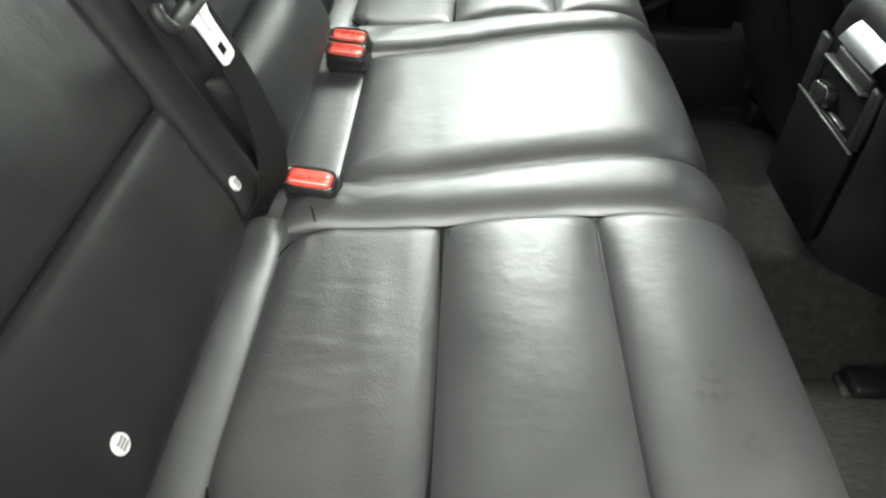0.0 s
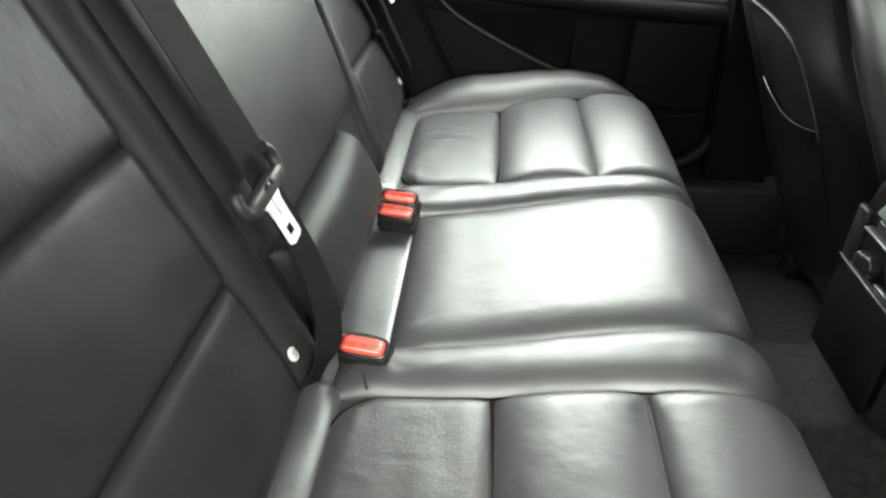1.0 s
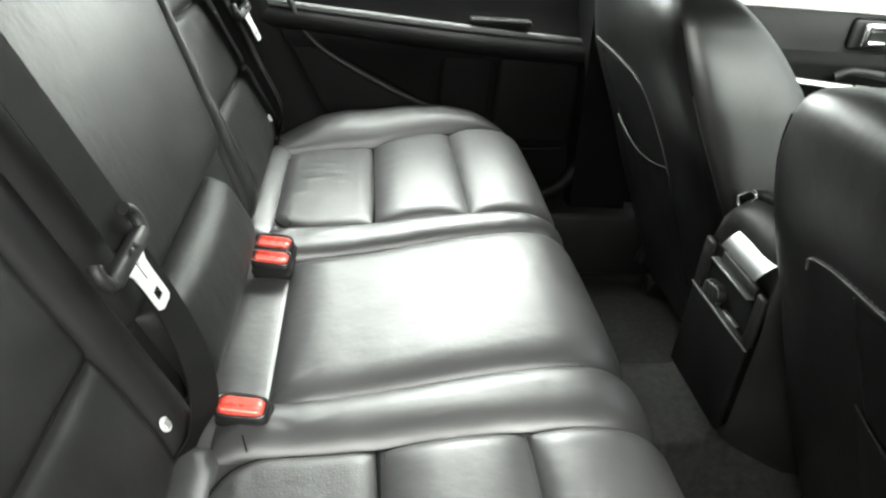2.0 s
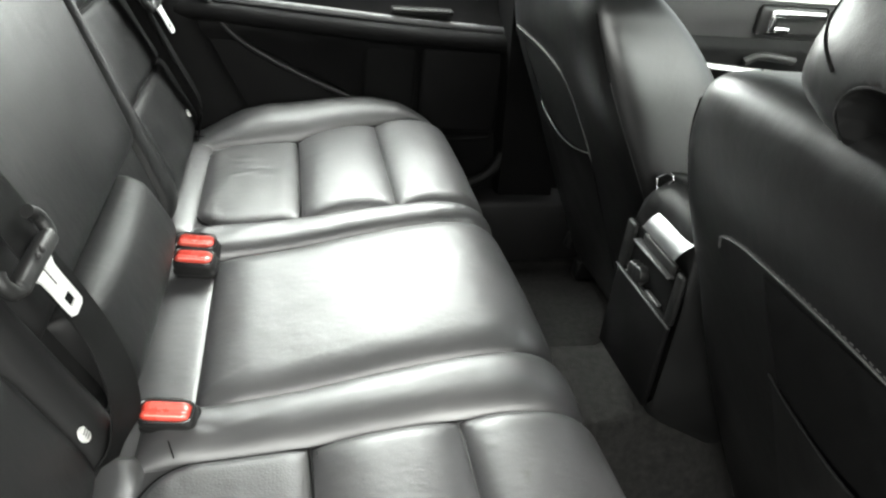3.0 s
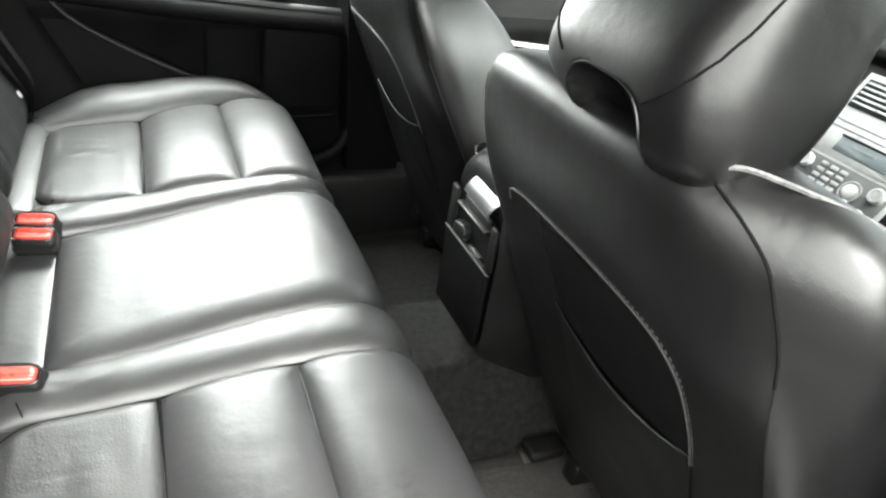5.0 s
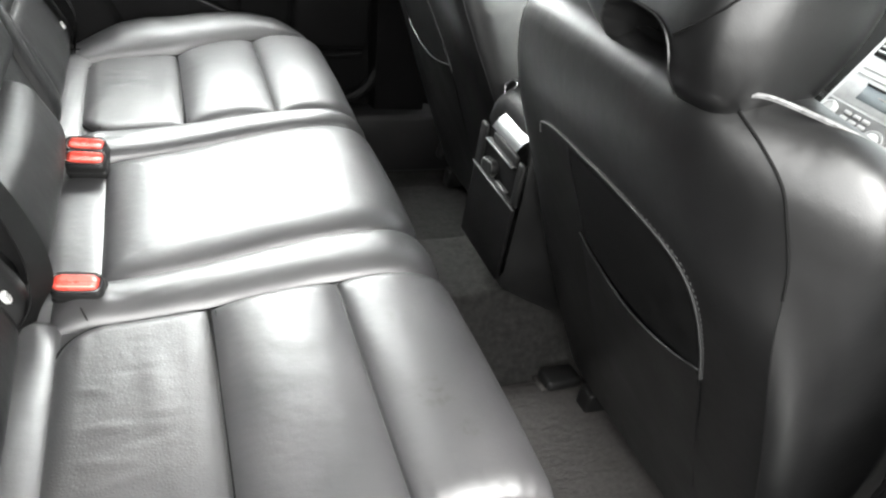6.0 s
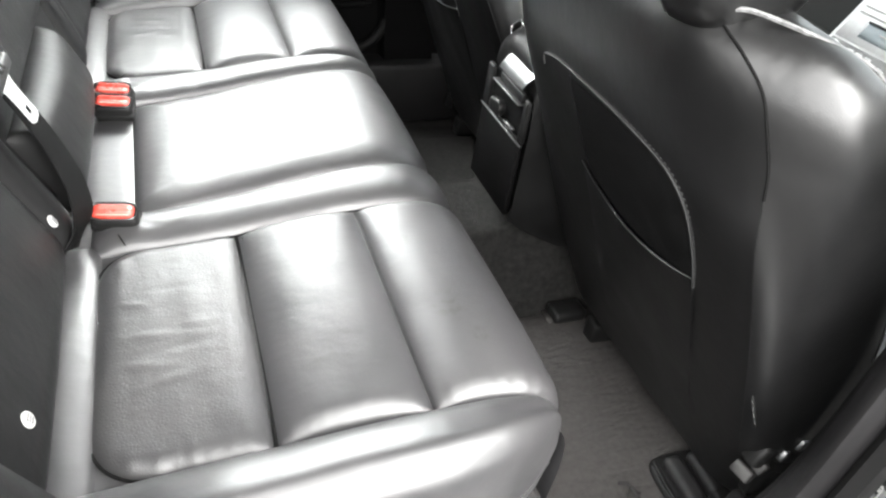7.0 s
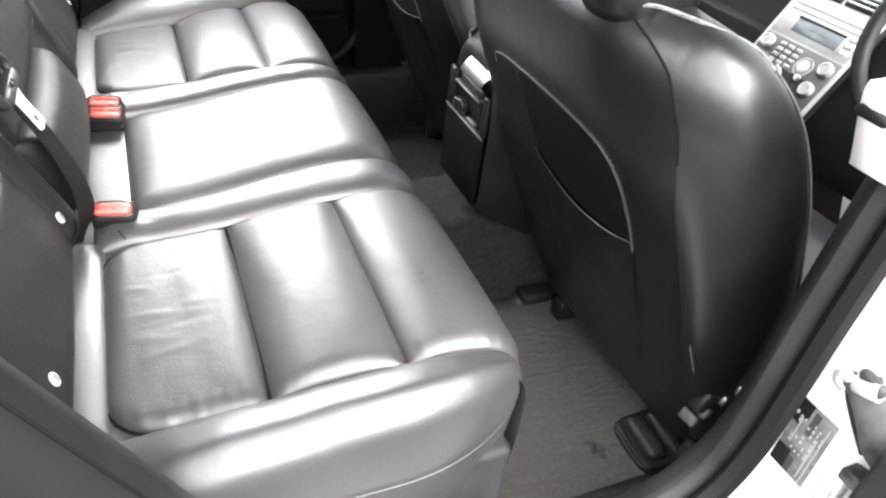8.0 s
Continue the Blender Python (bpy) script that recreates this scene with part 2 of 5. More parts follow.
def smoothline(points, n=8):
    """A curve through the points (Catmull-Rom)."""
    p = [Vector(q) for q in points]
    p = [2 * p[0] - p[1]] + p + [2 * p[-1] - p[-2]]
    out = []
    for i in range(1, len(p) - 2):
        a, b, c, d = p[i - 1:i + 3]
        for k in range(n):
            t = k / n
            out.append(0.5 * (2 * b + (c - a) * t + (2 * a - 5 * b + 4 * c - d) * t * t + (3 * b - a - 3 * c + d) * t ** 3))
    return out + [p[-2]]


def tube(points, r, sides=6, flat=1.0, n=8, smooth_path=True):
    line = smoothline(points, n) if smooth_path else [Vector(q) for q in points]
    rings = []
    side = None
    for i, p in enumerate(line):
        d = (line[min(i + 1, len(line) - 1)] - line[max(i - 1, 0)]).normalized()
        if side is None:
            side = d.orthogonal().normalized()
        side = (side - d * side.dot(d)).normalized()
        up = d.cross(side)
        rings.append([p + r * (math.cos(a) * side + flat * math.sin(a) * up) for a in (2 * math.pi * k / sides for k in range(sides))])
    return grid_bm(rings, closed_u=True, cap=True)


def stitches(points, length=0.005, gap=0.003, r=0.0007, n=10):
    """A row of short threads along a line."""
    line = smoothline(points, n)
    out, run, start = [], 0.0, line[0]
    step = length + gap
    dist = [0.0]
    for a, b in zip(line, line[1:]):
        dist.append(dist[-1] + (b - a).length)

    def at(d):
        for i in range(len(dist) - 1):
            if dist[i + 1] >= d:
                f = (d - dist[i]) / max(dist[i + 1] - dist[i], 1e-9)
                return line[i].lerp(line[i + 1], f)
        return line[-1]
    d = 0.0
    while d + length < dist[-1]:
        out.append(tube([at(d), at(d + length)], r, 4, smooth_path=False))
        d += step
    return join(*out)


def lathe(profile, sides=20):
    """Spin (radius, height) pairs round z."""
    rings = [[(r * math.cos(a), r * math.sin(a), h) for a in (2 * math.pi * k / sides for k in range(sides))] for r, h in profile]
    return grid_bm(rings, closed_u=True, cap=True)


def round_over(d, r):
    q = min(max(d / r, 0.0), 1.0)
    return math.sqrt(max(0.0, 1 - (1 - q) ** 2))


def lerp(a, b, t):
    return a + (b - a) * t


# ---- rear bench: a profile from the backrest over the front edge ----
PROFILE = smoothline([(-0.110, 0, 0.336), (-0.05, 0, 0.342), (0.0, 0, 0.346), (0.07, 0, 0.350), (0.14, 0, 0.357), (0.22, 0, 0.370), (0.295, 0, 0.380), (0.365, 0, 0.384),
                      (0.410, 0, 0.374), (0.437, 0, 0.345), (0.447, 0, 0.30), (0.446, 0, 0.22), (0.440, 0, 0.12)], 10)
RUN = [0.0]
for p, q in zip(PROFILE, PROFILE[1:]):
    RUN.append(RUN[-1] + (q - p).length)


def bench(s):
    """Place and outward direction on the bench's profile, s metres along it."""
    s = min(max(s, 0.0), RUN[-1] - 1e-6)
    i = next(k for k in range(len(RUN) - 1) if RUN[k + 1] >= s)
    f = (s - RUN[i]) / (RUN[i + 1] - RUN[i])
    p = PROFILE[i].lerp(PROFILE[i + 1], f)
    a, b = PROFILE[max(i - 1, 0)], PROFILE[min(i + 2, len(PROFILE) - 1)]
    d = (b - a).normalized()
    return p, Vector((-d.z, 0, d.x))


def run_at(x):
    """How far along the profile its top reaches x."""
    for i in range(len(PROFILE) - 1):
        if PROFILE[i].x <= x <= PROFILE[i + 1].x:
            return lerp(RUN[i], RUN[i + 1], (x - PROFILE[i].x) / (PROFILE[i + 1].x - PROFILE[i].x))
    return RUN[-1]


def crease(x, y, size, seed):
    return size * noise.noise(Vector((x * 30 + seed, y * 11, seed * 3.1)))


def pillow(s0, s1, y0, y1, puff, edge=0.022, crown=0.006, corner=0.0, corner_end=0.0, n=(26, 30), wrinkle=0.0008, seed=1.0, edge_s=None, tuck=0.006, taper=(0.0, 0.0), folds=()):
    """A padded panel on the bench between two runs and two sides; corner rounds its rear corners."""
    edge_s = edge_s or edge
    rows = []
    for i in range(n[0] + 1):
        u = i / n[0]
        u = 0.5 - 0.5 * math.cos(math.pi * u) * 0.6 - 0.4 * (0.5 - u)
        s = lerp(s0, s1, u)
        cut = 0.0
        if corner and s - s0 < corner:
            cut = corner - math.sqrt(max(0.0, corner ** 2 - (corner - (s - s0)) ** 2))
        if corner_end and s1 - s < corner_end:
            cut = max(cut, corner_end - math.sqrt(max(0.0, corner_end ** 2 - (corner_end - (s1 - s)) ** 2)))
        a, b = y0 + cut + taper[0] * u, y1 - cut + taper[1] * u
        row = []
        for j in range(n[1] + 1):
            v = j / n[1]
            v = 0.5 - 0.5 * math.cos(math.pi * v) * 0.6 - 0.4 * (0.5 - v)
            y = lerp(a, b, v)
            h = puff * round_over(min(y - a, b - y), edge) * round_over(min(s - s0, s1 - s), edge_s)
            h += crown * 16 * u * (1 - u) * v * (1 - v)
            p, nrm = bench(s)
            h += crease(p.x, y, wrinkle, seed) * min(1.0, 8 * v * (1 - v))
            for fx, fy, lx, ly, fh, slant in folds:
                dx, dy = p.x - fx, y - fy - slant * (p.x - fx)
                h += 0.85 * fh * math.exp(-(dx / lx) ** 2 - (dy / ly) ** 2)
            row.append(p + nrm * (h - tuck) + Vector((0, y, 0)))
        rows.append(row)
    return grid_bm(rows)


def bench_line(pairs, lift):
    out = []
    for x, y in pairs:
        p, nrm = bench(run_at(x))
        out.append(p + nrm * lift + Vector((0, y, 0)))
    return out


S_END = RUN[-1]
S_LIP = run_at(0.436) + 0.035
rear_seat = thing("rear_bench_seat", "three-seat black leather rear bench with stitched padded panels", "car seat", at=(0.2, 0, 0.12))
# under-body: the plain upholstery between the raised panels
rows = []
for i in range(61):
    p, nrm = bench(S_END * i / 60)
    rows.append([p - nrm * 0.005 + Vector((0, lerp(-0.62, 0.62, j / 40), 0)) for j in range(41)])
part("base_cover", grid_bm(rows), LEATHER, rear_seat)


# shallow wrinkles where people sit: place, length, width, height, slant
FOLDS = [(0.045, 0.405, 0.030, 0.0045, 0.0016, 0.15), (0.075, 0.425, 0.026, 0.0040, -0.0013, -0.1), (0.030, 0.445, 0.024, 0.0050, 0.0013, 0.2), (0.085, 0.395, 0.020, 0.0040, 0.0012, 0.0),
         (0.055, 0.470, 0.034, 0.0045, 0.0012, -0.2), (0.020, 0.350, 0.018, 0.0050, 0.0010, 0.3), (0.060, 0.330, 0.024, 0.0040, -0.0008, 0.1), (0.010, 0.275, 0.005, 0.014, 0.0004, 0.5), (0.022, 0.266, 0.004, 0.012, -0.0004, 0.5), (0.000, 0.290, 0.005, 0.014, -0.0009, 0.6),
         (0.040, 0.565, 0.006, 0.014, 0.0014, -0.6), (0.052, 0.570, 0.004, 0.012, -0.0012, -0.6), (0.070, 0.572, 0.005, 0.012, 0.0011, -0.6), (0.015, 0.560, 0.006, 0.014, 0.0012, -0.4), (0.004, 0.552, 0.005, 0.014, -0.0010, -0.4)]


# how far out the panels reach, from the backrest to the front edge
EDGE = {-1: [(-0.11, 0.572), (0.143, 0.577), (0.297, 0.586), (0.46, 0.592)], 1: [(-0.11, 0.550), (0.143, 0.560), (0.297, 0.594), (0.40, 0.612), (0.46, 0.612)]}
LIFT = [(-0.09, 0.0), (-0.045, 0.004), (0.0, 0.026), (0.04, 0.044), (0.09, 0.053), (0.20, 0.050), (0.29, 0.042), (0.345, 0.029), (0.39, 0.012), (0.445, 0.0)]


def panel_edge(x, sign):
    return sign * float(np.interp(x, *zip(*EDGE[sign])))


def seat_half(sign):
    near = sign < 0
    y_in = sign * 0.238

    def sides(x0, x1):
        """The sides of a panel between two places, and how they run apart."""
        e0, e1 = panel_edge(x0, sign), panel_edge(x1, sign)
        lo, hi = sorted((y_in, e0))
        return dict(y0=lo, y1=hi, taper=(e1 - e0, 0.0) if near else (0.0, e1 - e0))

    folds = [(fx, sign * fy, lx, ly, fh * 0.85, sl * sign) for fx, fy, lx, ly, fh, sl in FOLDS]
    rng = random.Random(17 + sign)
    # short gathers where the panels are sewn to the bolster
    gathers = []
    for x0, x1, most in ((0.045, 0.135, 0.0007), (0.155, 0.285, 0.0004), (0.310, 0.425, 0.0010)):
        x, k = x0, 0
        while x < x1:
            y = panel_edge(x, sign) - sign * rng.uniform(0.010, 0.020)
            gathers.append((x, y, rng.uniform(0.0026, 0.0042), rng.uniform(0.009, 0.018), most * rng.uniform(0.4, 1.0) * (1 if k % 2 else -0.8), rng.uniform(-0.5, 0.5)))
            x += rng.uniform(0.006, 0.011)
            k += 1
    part("rear_panel", pillow(run_at(-0.021), run_at(0.143), puff=0.014, edge=0.025, crown=0.004, corner=0.058, wrinkle=0.0012, seed=2.0 + sign, edge_s=0.030, n=(64, 90), folds=folds + [g for g in gathers if g[0] < 0.14], **sides(-0.021, 0.143)), WORN, rear_seat)
    part("middle_panel", pillow(run_at(0.143), run_at(0.297), puff=0.022, edge=0.029, crown=0.004, wrinkle=0.0006, seed=5.0 + sign, edge_s=0.070, n=(48, 50), folds=[g for g in gathers if 0.14 < g[0] < 0.297], **sides(0.143, 0.297)), LEATHER, rear_seat)
    part("front_panel", pillow(run_at(0.297), S_LIP, puff=0.020, edge=0.029, crown=0.004, wrinkle=0.0008, seed=9.0 + sign, edge_s=0.055, n=(60, 60), folds=[g for g in gathers if g[0] > 0.297], **sides(0.297, 0.44)), SCUFFED if near else LEATHER, rear_seat)
    # rear strip beside the backrest
    lo, hi = sorted((y_in - sign * 0.02, panel_edge(-0.1, sign) + sign * 0.03))
    part("rear_strip", pillow(run_at(-0.100), run_at(-0.016), lo, hi, 0.015, 0.022, 0.001, seed=11.0 + sign, edge_s=0.040, n=(16, 60), wrinkle=0.0012), LEATHER, rear_seat)
    # outer bolster
    rows = []
    N = 44
    for i in range(N + 1):
        x = lerp(-0.09, 0.442, i / N)
        zb = bench(run_at(x))[0].z
        q = max(0.0, (x - 0.255) / 0.190)
        inner = abs(panel_edge(x, sign)) - 0.001
        w = max(0.003, (0.596 + 0.003 + 0.083 * max(0.0, 1 - q ** 2.2) - 0.02 * max(0.0, 1 - i / 11) ** 2) - inner)
        lift = (0.82 if near else 1.0) * float(np.interp(x, *zip(*LIFT)))
        bulge = 0.008 * min(1.0, q) * max(0.0, 1 - q ** 8)
        top = zb + lift
        cross = smoothline([(0, 0, zb - 0.006), (w * 0.06, 0, zb + 0.003 + lift * 0.24), (w * 0.22, 0, zb + 0.003 + lift * 0.62), (w * 0.42, 0, top - lift * 0.08), (w * 0.62, 0, top + lift * 0.03), (w * 0.80, 0, lerp(top, 0.30, 0.09)), (w * 0.93, 0, lerp(top, 0.30, 0.28)), (w + 0.001, 0, lerp(zb, 0.30, 0.66)), (w, 0, 0.306)], 5)
        rows.append([Vector((x + bulge * min(1.0, c.x / max(w, 0.01)), sign * (inner + c.x), c.z)) for c in cross])
    edge_line = [r[-1].copy() for r in rows]
    low = [[r[-1].copy(), Vector((r[-1].x - 0.002, r[-1].y - sign * 0.004, 0.25)), Vector((r[-1].x - 0.010, r[-1].y - sign * 0.018, 0.12))] for r in rows]
    bol = part("side_bolster", grid_bm(rows), LEATHER, rear_seat, "rounded outer leather bolster with pale piping")
    part("piping", tube(edge_line[6::3], 0.0012, 6), PIPING, bol)
    part("side_valance", grid_bm(low), LEATHER, rear_seat)
    # seams
    ys = sign
    part("seam", tube(bench_line([(0.143, ys * 0.242), (0.146, ys * 0.33), (0.146, ys * 0.5), (0.143, panel_edge(0.143, sign) - ys * 0.004)], -0.0015), 0.0022, 6), SEAM, rear_seat)
    r, e = 0.058, panel_edge(-0.02, sign)
    turn = [math.pi / 2 * k / 6 for k in range(7)]
    border = [(0.42, y_in), (0.30, y_in), (0.14, y_in)] + [(-0.021 + r - r * math.sin(t), y_in + ys * (r - r * math.cos(t))) for t in turn]
    border += [(-0.021 + r - r * math.cos(t), e - ys * (r - r * math.sin(t))) for t in turn] + [(x, panel_edge(x, sign)) for x in (0.14, 0.22, 0.30, 0.41)]
    part("seam", tube(bench_line(border, -0.0024), 0.0018, 6, n=4), SEAM, rear_seat)
    part("stitching", stitches([p + Vector((0, 0, 0.0035)) for p in bench_line([(0.150, ys * 0.25), (0.152, ys * 0.42), (0.150, ys * 0.552)], 0.0)], 0.004, 0.003, 0.0005), SEAM, rear_seat)
    # dark tube laid in as the shade of a crease by the buckle
    part("seam", tube([p for p in bench_line([(-0.016, ys * 0.178), (-0.010, ys * 0.188), (0.002, ys * 0.209), (0.013, ys * 0.240)], 0.0112)], 0.0009, 6), SEAM, rear_seat)
    part("seam", tube([p for p in bench_line([(-0.075, ys * 0.590), (-0.045, ys * 0.595), (-0.018, ys * 0.585)], 0.0082)], 0.0011, 6), SEAM, rear_seat)


seat_half(-1)
seat_half(1)
# centre place: a broad flat panel between two rolls
part("centre_panel", pillow(run_at(0.022), S_LIP + 0.02, -0.166, 0.142, 0.018, 0.045, 0.008, wrinkle=0.0006, seed=21.0, edge_s=0.06, taper=(0.034, 0.052), n=(60, 70), folds=[(0.045, -0.135, 0.018, 0.006, 0.0020, 0.7), (0.062, -0.120, 0.014, 0.005, -0.0016, 0.7), (0.050, 0.118, 0.018, 0.005, 0.0016, -0.7), (0.30, 0.06, 0.05, 0.012, -0.0005, -0.2), (0.16, 0.0, 0.07, 0.02, 0.0006, 0.3)]), LEATHER, rear_seat)
for sign in (-1, 1):
    a, b = (-0.240, -0.163) if sign < 0 else (0.140, 0.238)
    part("seat_roll", pillow(run_at(-0.03), S_LIP + 0.01, a, b, 0.020, 0.042 if sign < 0 else 0.03, 0.002, taper=(0, 0.032) if sign < 0 else (0.048, 0), wrinkle=0.001, seed=31.0 + sign, edge_s=0.05, n=(80, 30), folds=[(0.00, sign * 0.205, 0.016, 0.006, 0.0018, 0.5), (0.03, sign * 0.200, 0.020, 0.005, -0.0014, -0.4), (0.08, sign * 0.205, 0.030, 0.006, 0.0012, 0.3), (0.33, sign * 0.19, 0.012, 0.02, -0.0012, 0.2), (0.38, sign * 0.20, 0.010, 0.02, 0.0014, -0.3)]), LEATHER, rear_seat)
    part("trim_clip", tube([bench(S_LIP + d)[0] + Vector((0.004, sign * 0.238, 0)) for d in (-0.045, -0.02, 0.01, 0.04)], 0.003, 6), PIPING, rear_seat)
part("buckle_strip", pillow(run_at(-0.100), run_at(0.022), -0.160, 0.105, 0.0015, 0.01, 0.0005, wrinkle=0.0004, seed=41.0, edge_s=0.020, tuck=0.0025), LEATHER, rear_seat, "narrow leather strip between the buckles")

# the bench sits a touch askew in the car
rear_seat.matrix_world = pose(0.399, 0.010, 0.411, 0.69, -0.41, -0.18) @ Matrix.Scale(1.031, 4) @ pose(-0.4, 0, -0.4) @ rear_seat.matrix_world

# ---- rear backrest ----
LEAN_BACK = 0.5


def back_pt(z, y, out=0.0):
    """A point on the backrest's face, out metres in front of it."""
    n = Vector((1, 0, LEAN_BACK)).normalized()
    tuck = 0.016 * (max(0.0, 0.412 - z) / 0.042) ** 2
    return Vector((-0.055 - LEAN_BACK * (z - 0.37) - min(tuck, 0.05), y, z)) + n * out


def back_pillow(z0, z1, y0, y1, puff, edge, crown, n=(24, 24), wrinkle=0.0008, seed=3.0, edge_z=None, slant=(0.0, 0.0)):
    """A padded panel on the backrest; slant leans its two sides outwards with height."""
    edge_z = edge_z or edge
    rows = []
    for i in range(n[0] + 1):
        u = i / n[0]
        u = 0.5 - 0.5 * math.cos(math.pi * u) * 0.6 - 0.4 * (0.5 - u)
        row = []
        for j in range(n[1] + 1):
            v = j / n[1]
            v = 0.5 - 0.5 * math.cos(math.pi * v) * 0.6 - 0.4 * (0.5 - v)
            z = lerp(z0, z1, u)
            a, b = y0 + slant[0] * (z - 0.5), y1 + slant[1] * (z - 0.5)
            y = lerp(a, b, v)
            h = puff * round_over(min(y - a, b - y), edge) * round_over(min(z - z0, z1 - z), edge_z)
            h += crown * 16 * u * (1 - u) * v * (1 - v)
            h += wrinkle * noise.noise(Vector((z * 16 + seed, y * 16, seed)))
            row.append(back_pt(z, y, h - 0.005))
        rows.append(row)
    return grid_bm(rows)


slab = []
for z in (0.33, 0.36, 0.385, 0.412, 0.45, 0.65, 0.85, 0.98):
    f = back_pt(z, 0, -0.006)
    slab.append([Vector((f.x, y, z)) for y in [lerp(-0.70, 0.70, k / 20) for k in range(21)]] + [Vector((f.x - 0.12, y, z + 0.04)) for y in [lerp(0.70, -0.70, k / 20) for k in range(21)]])
part("backrest_body", grid_bm(slab, closed_u=True, cap=True), BACK_SHADE, rear_seat)
for sign in (-1, 1):
    if sign < 0:
        inner, welt, lean, lean2 = (-0.672, -0.262), (-0.262, -0.200), (0.0, 0.0), (0.0, 0.0)
    else:
        inner, welt, lean, lean2 = (0.352, 0.672), (0.300, 0.352), (0.28, 0.0), (0.40, 0.28)
    part("lower_panel", back_pillow(0.350, 0.510, *inner, 0.012, 0.014, 0.006, seed=4.0 + sign, wrinkle=0.0018, slant=lean), BACK_SHADE, rear_seat)
    part("middle_panel", back_pillow(0.510, 0.645, *inner, 0.010, 0.014, 0.005, seed=7.0 + sign, wrinkle=0.0018, slant=lean), BACK_SHADE, rear_seat)
    part("upper_panel", back_pillow(0.645, 0.98, *inner, 0.012, 0.018, 0.008, seed=9.0 + sign, slant=lean), BACK_SHADE, rear_seat)
    part("side_welt", back_pillow(0.350, 0.98, *welt, 0.018, 0.026, 0.004, n=(30, 12), seed=12.0 + sign, slant=lean2), BACK_SHADE, rear_seat)
    for z in (0.510, 0.645):
        lo, hi = inner[0] + lean[0] * (z - 0.5) + 0.004, inner[1] - 0.004
        part("seam", tube([back_pt(z, lerp(lo, hi, k / 6), -0.003) for k in range(7)], 0.0022, 6), SEAM, rear_seat)
part("centre_upper_panel", back_pillow(0.482, 0.98, -0.200, 0.300, 0.020, 0.03, 0.008, seed=15.0, slant=(0.0, 0.40)), BACK_SHADE, rear_seat)
part("centre_lower_panel", back_pillow(0.360, 0.486, -0.168, 0.180, 0.034, 0.020, 0.012, seed=17.0, edge_z=0.030), BACK_SHADE, rear_seat, "bulging lower section of the folding armrest")

# child-seat anchor badges sewn into the lower panels
for y, z in ((-0.554, 0.4255), (-0.256, 0.4215), (0.590, 0.424)):
    m = Matrix.Translation(back_pt(z - 0.004, y, 0.0125 if abs(y) > 0.3 else 0.009)) @ Euler((0, math.atan2(1, LEAN_BACK), 0)).to_matrix().to_4x4()
    badge = thing("anchor_badge", "small round white badge sewn into the leather", "badge", "anchor badges", at=tuple(m.translation))
    part("disc", moved(lathe([(0.0072, -0.002), (0.0080, 0.0), (0.0072, 0.0018), (0.0045, 0.0016), (0.004, 0.0022)]), m), BADGE, badge)
    for k in (-0.003, 0, 0.003):
        part("mark", moved(box(k - 0.0007, k + 0.0007, -0.004, 0.004, 0.0019, 0.0030), m), INK, badge)

# side upholstery between the backrest and the doors
for sign in (-1, 1):
    rows = []
    for i in range(15):
        z = lerp(0.24, 0.98, i / 14)
        xf = lerp(0.125, -0.255, i / 14)
        ring = []
        for yy, xx in ((0.682, -0.25), (0.684, -0.05), (0.690, -0.022), (0.702, -0.006), (0.722, 0.0), (0.745, -0.004), (0.768, -0.02), (0.778, -0.05), (0.778, -0.30)):
            ring.append(Vector((xf + xx, sign * yy, z)))
        rows.append(ring)
    pad = thing("side_upholstery", "dark padded leather side bolster beside the door opening", "car seat", "side bolsters", at=(0, sign * 0.73, 0.25))
    # far pad darkened with the door material, standing in for its shade
    part("pad", grid_bm(rows, closed_u=True, cap=True), DOORSKIN if sign > 0 else BACK_SHADE, pad)
    part("seam", tube([r[5] + Vector((0.001, 0, 0)) for r in rows], 0.0016, 6), SEAM, pad)


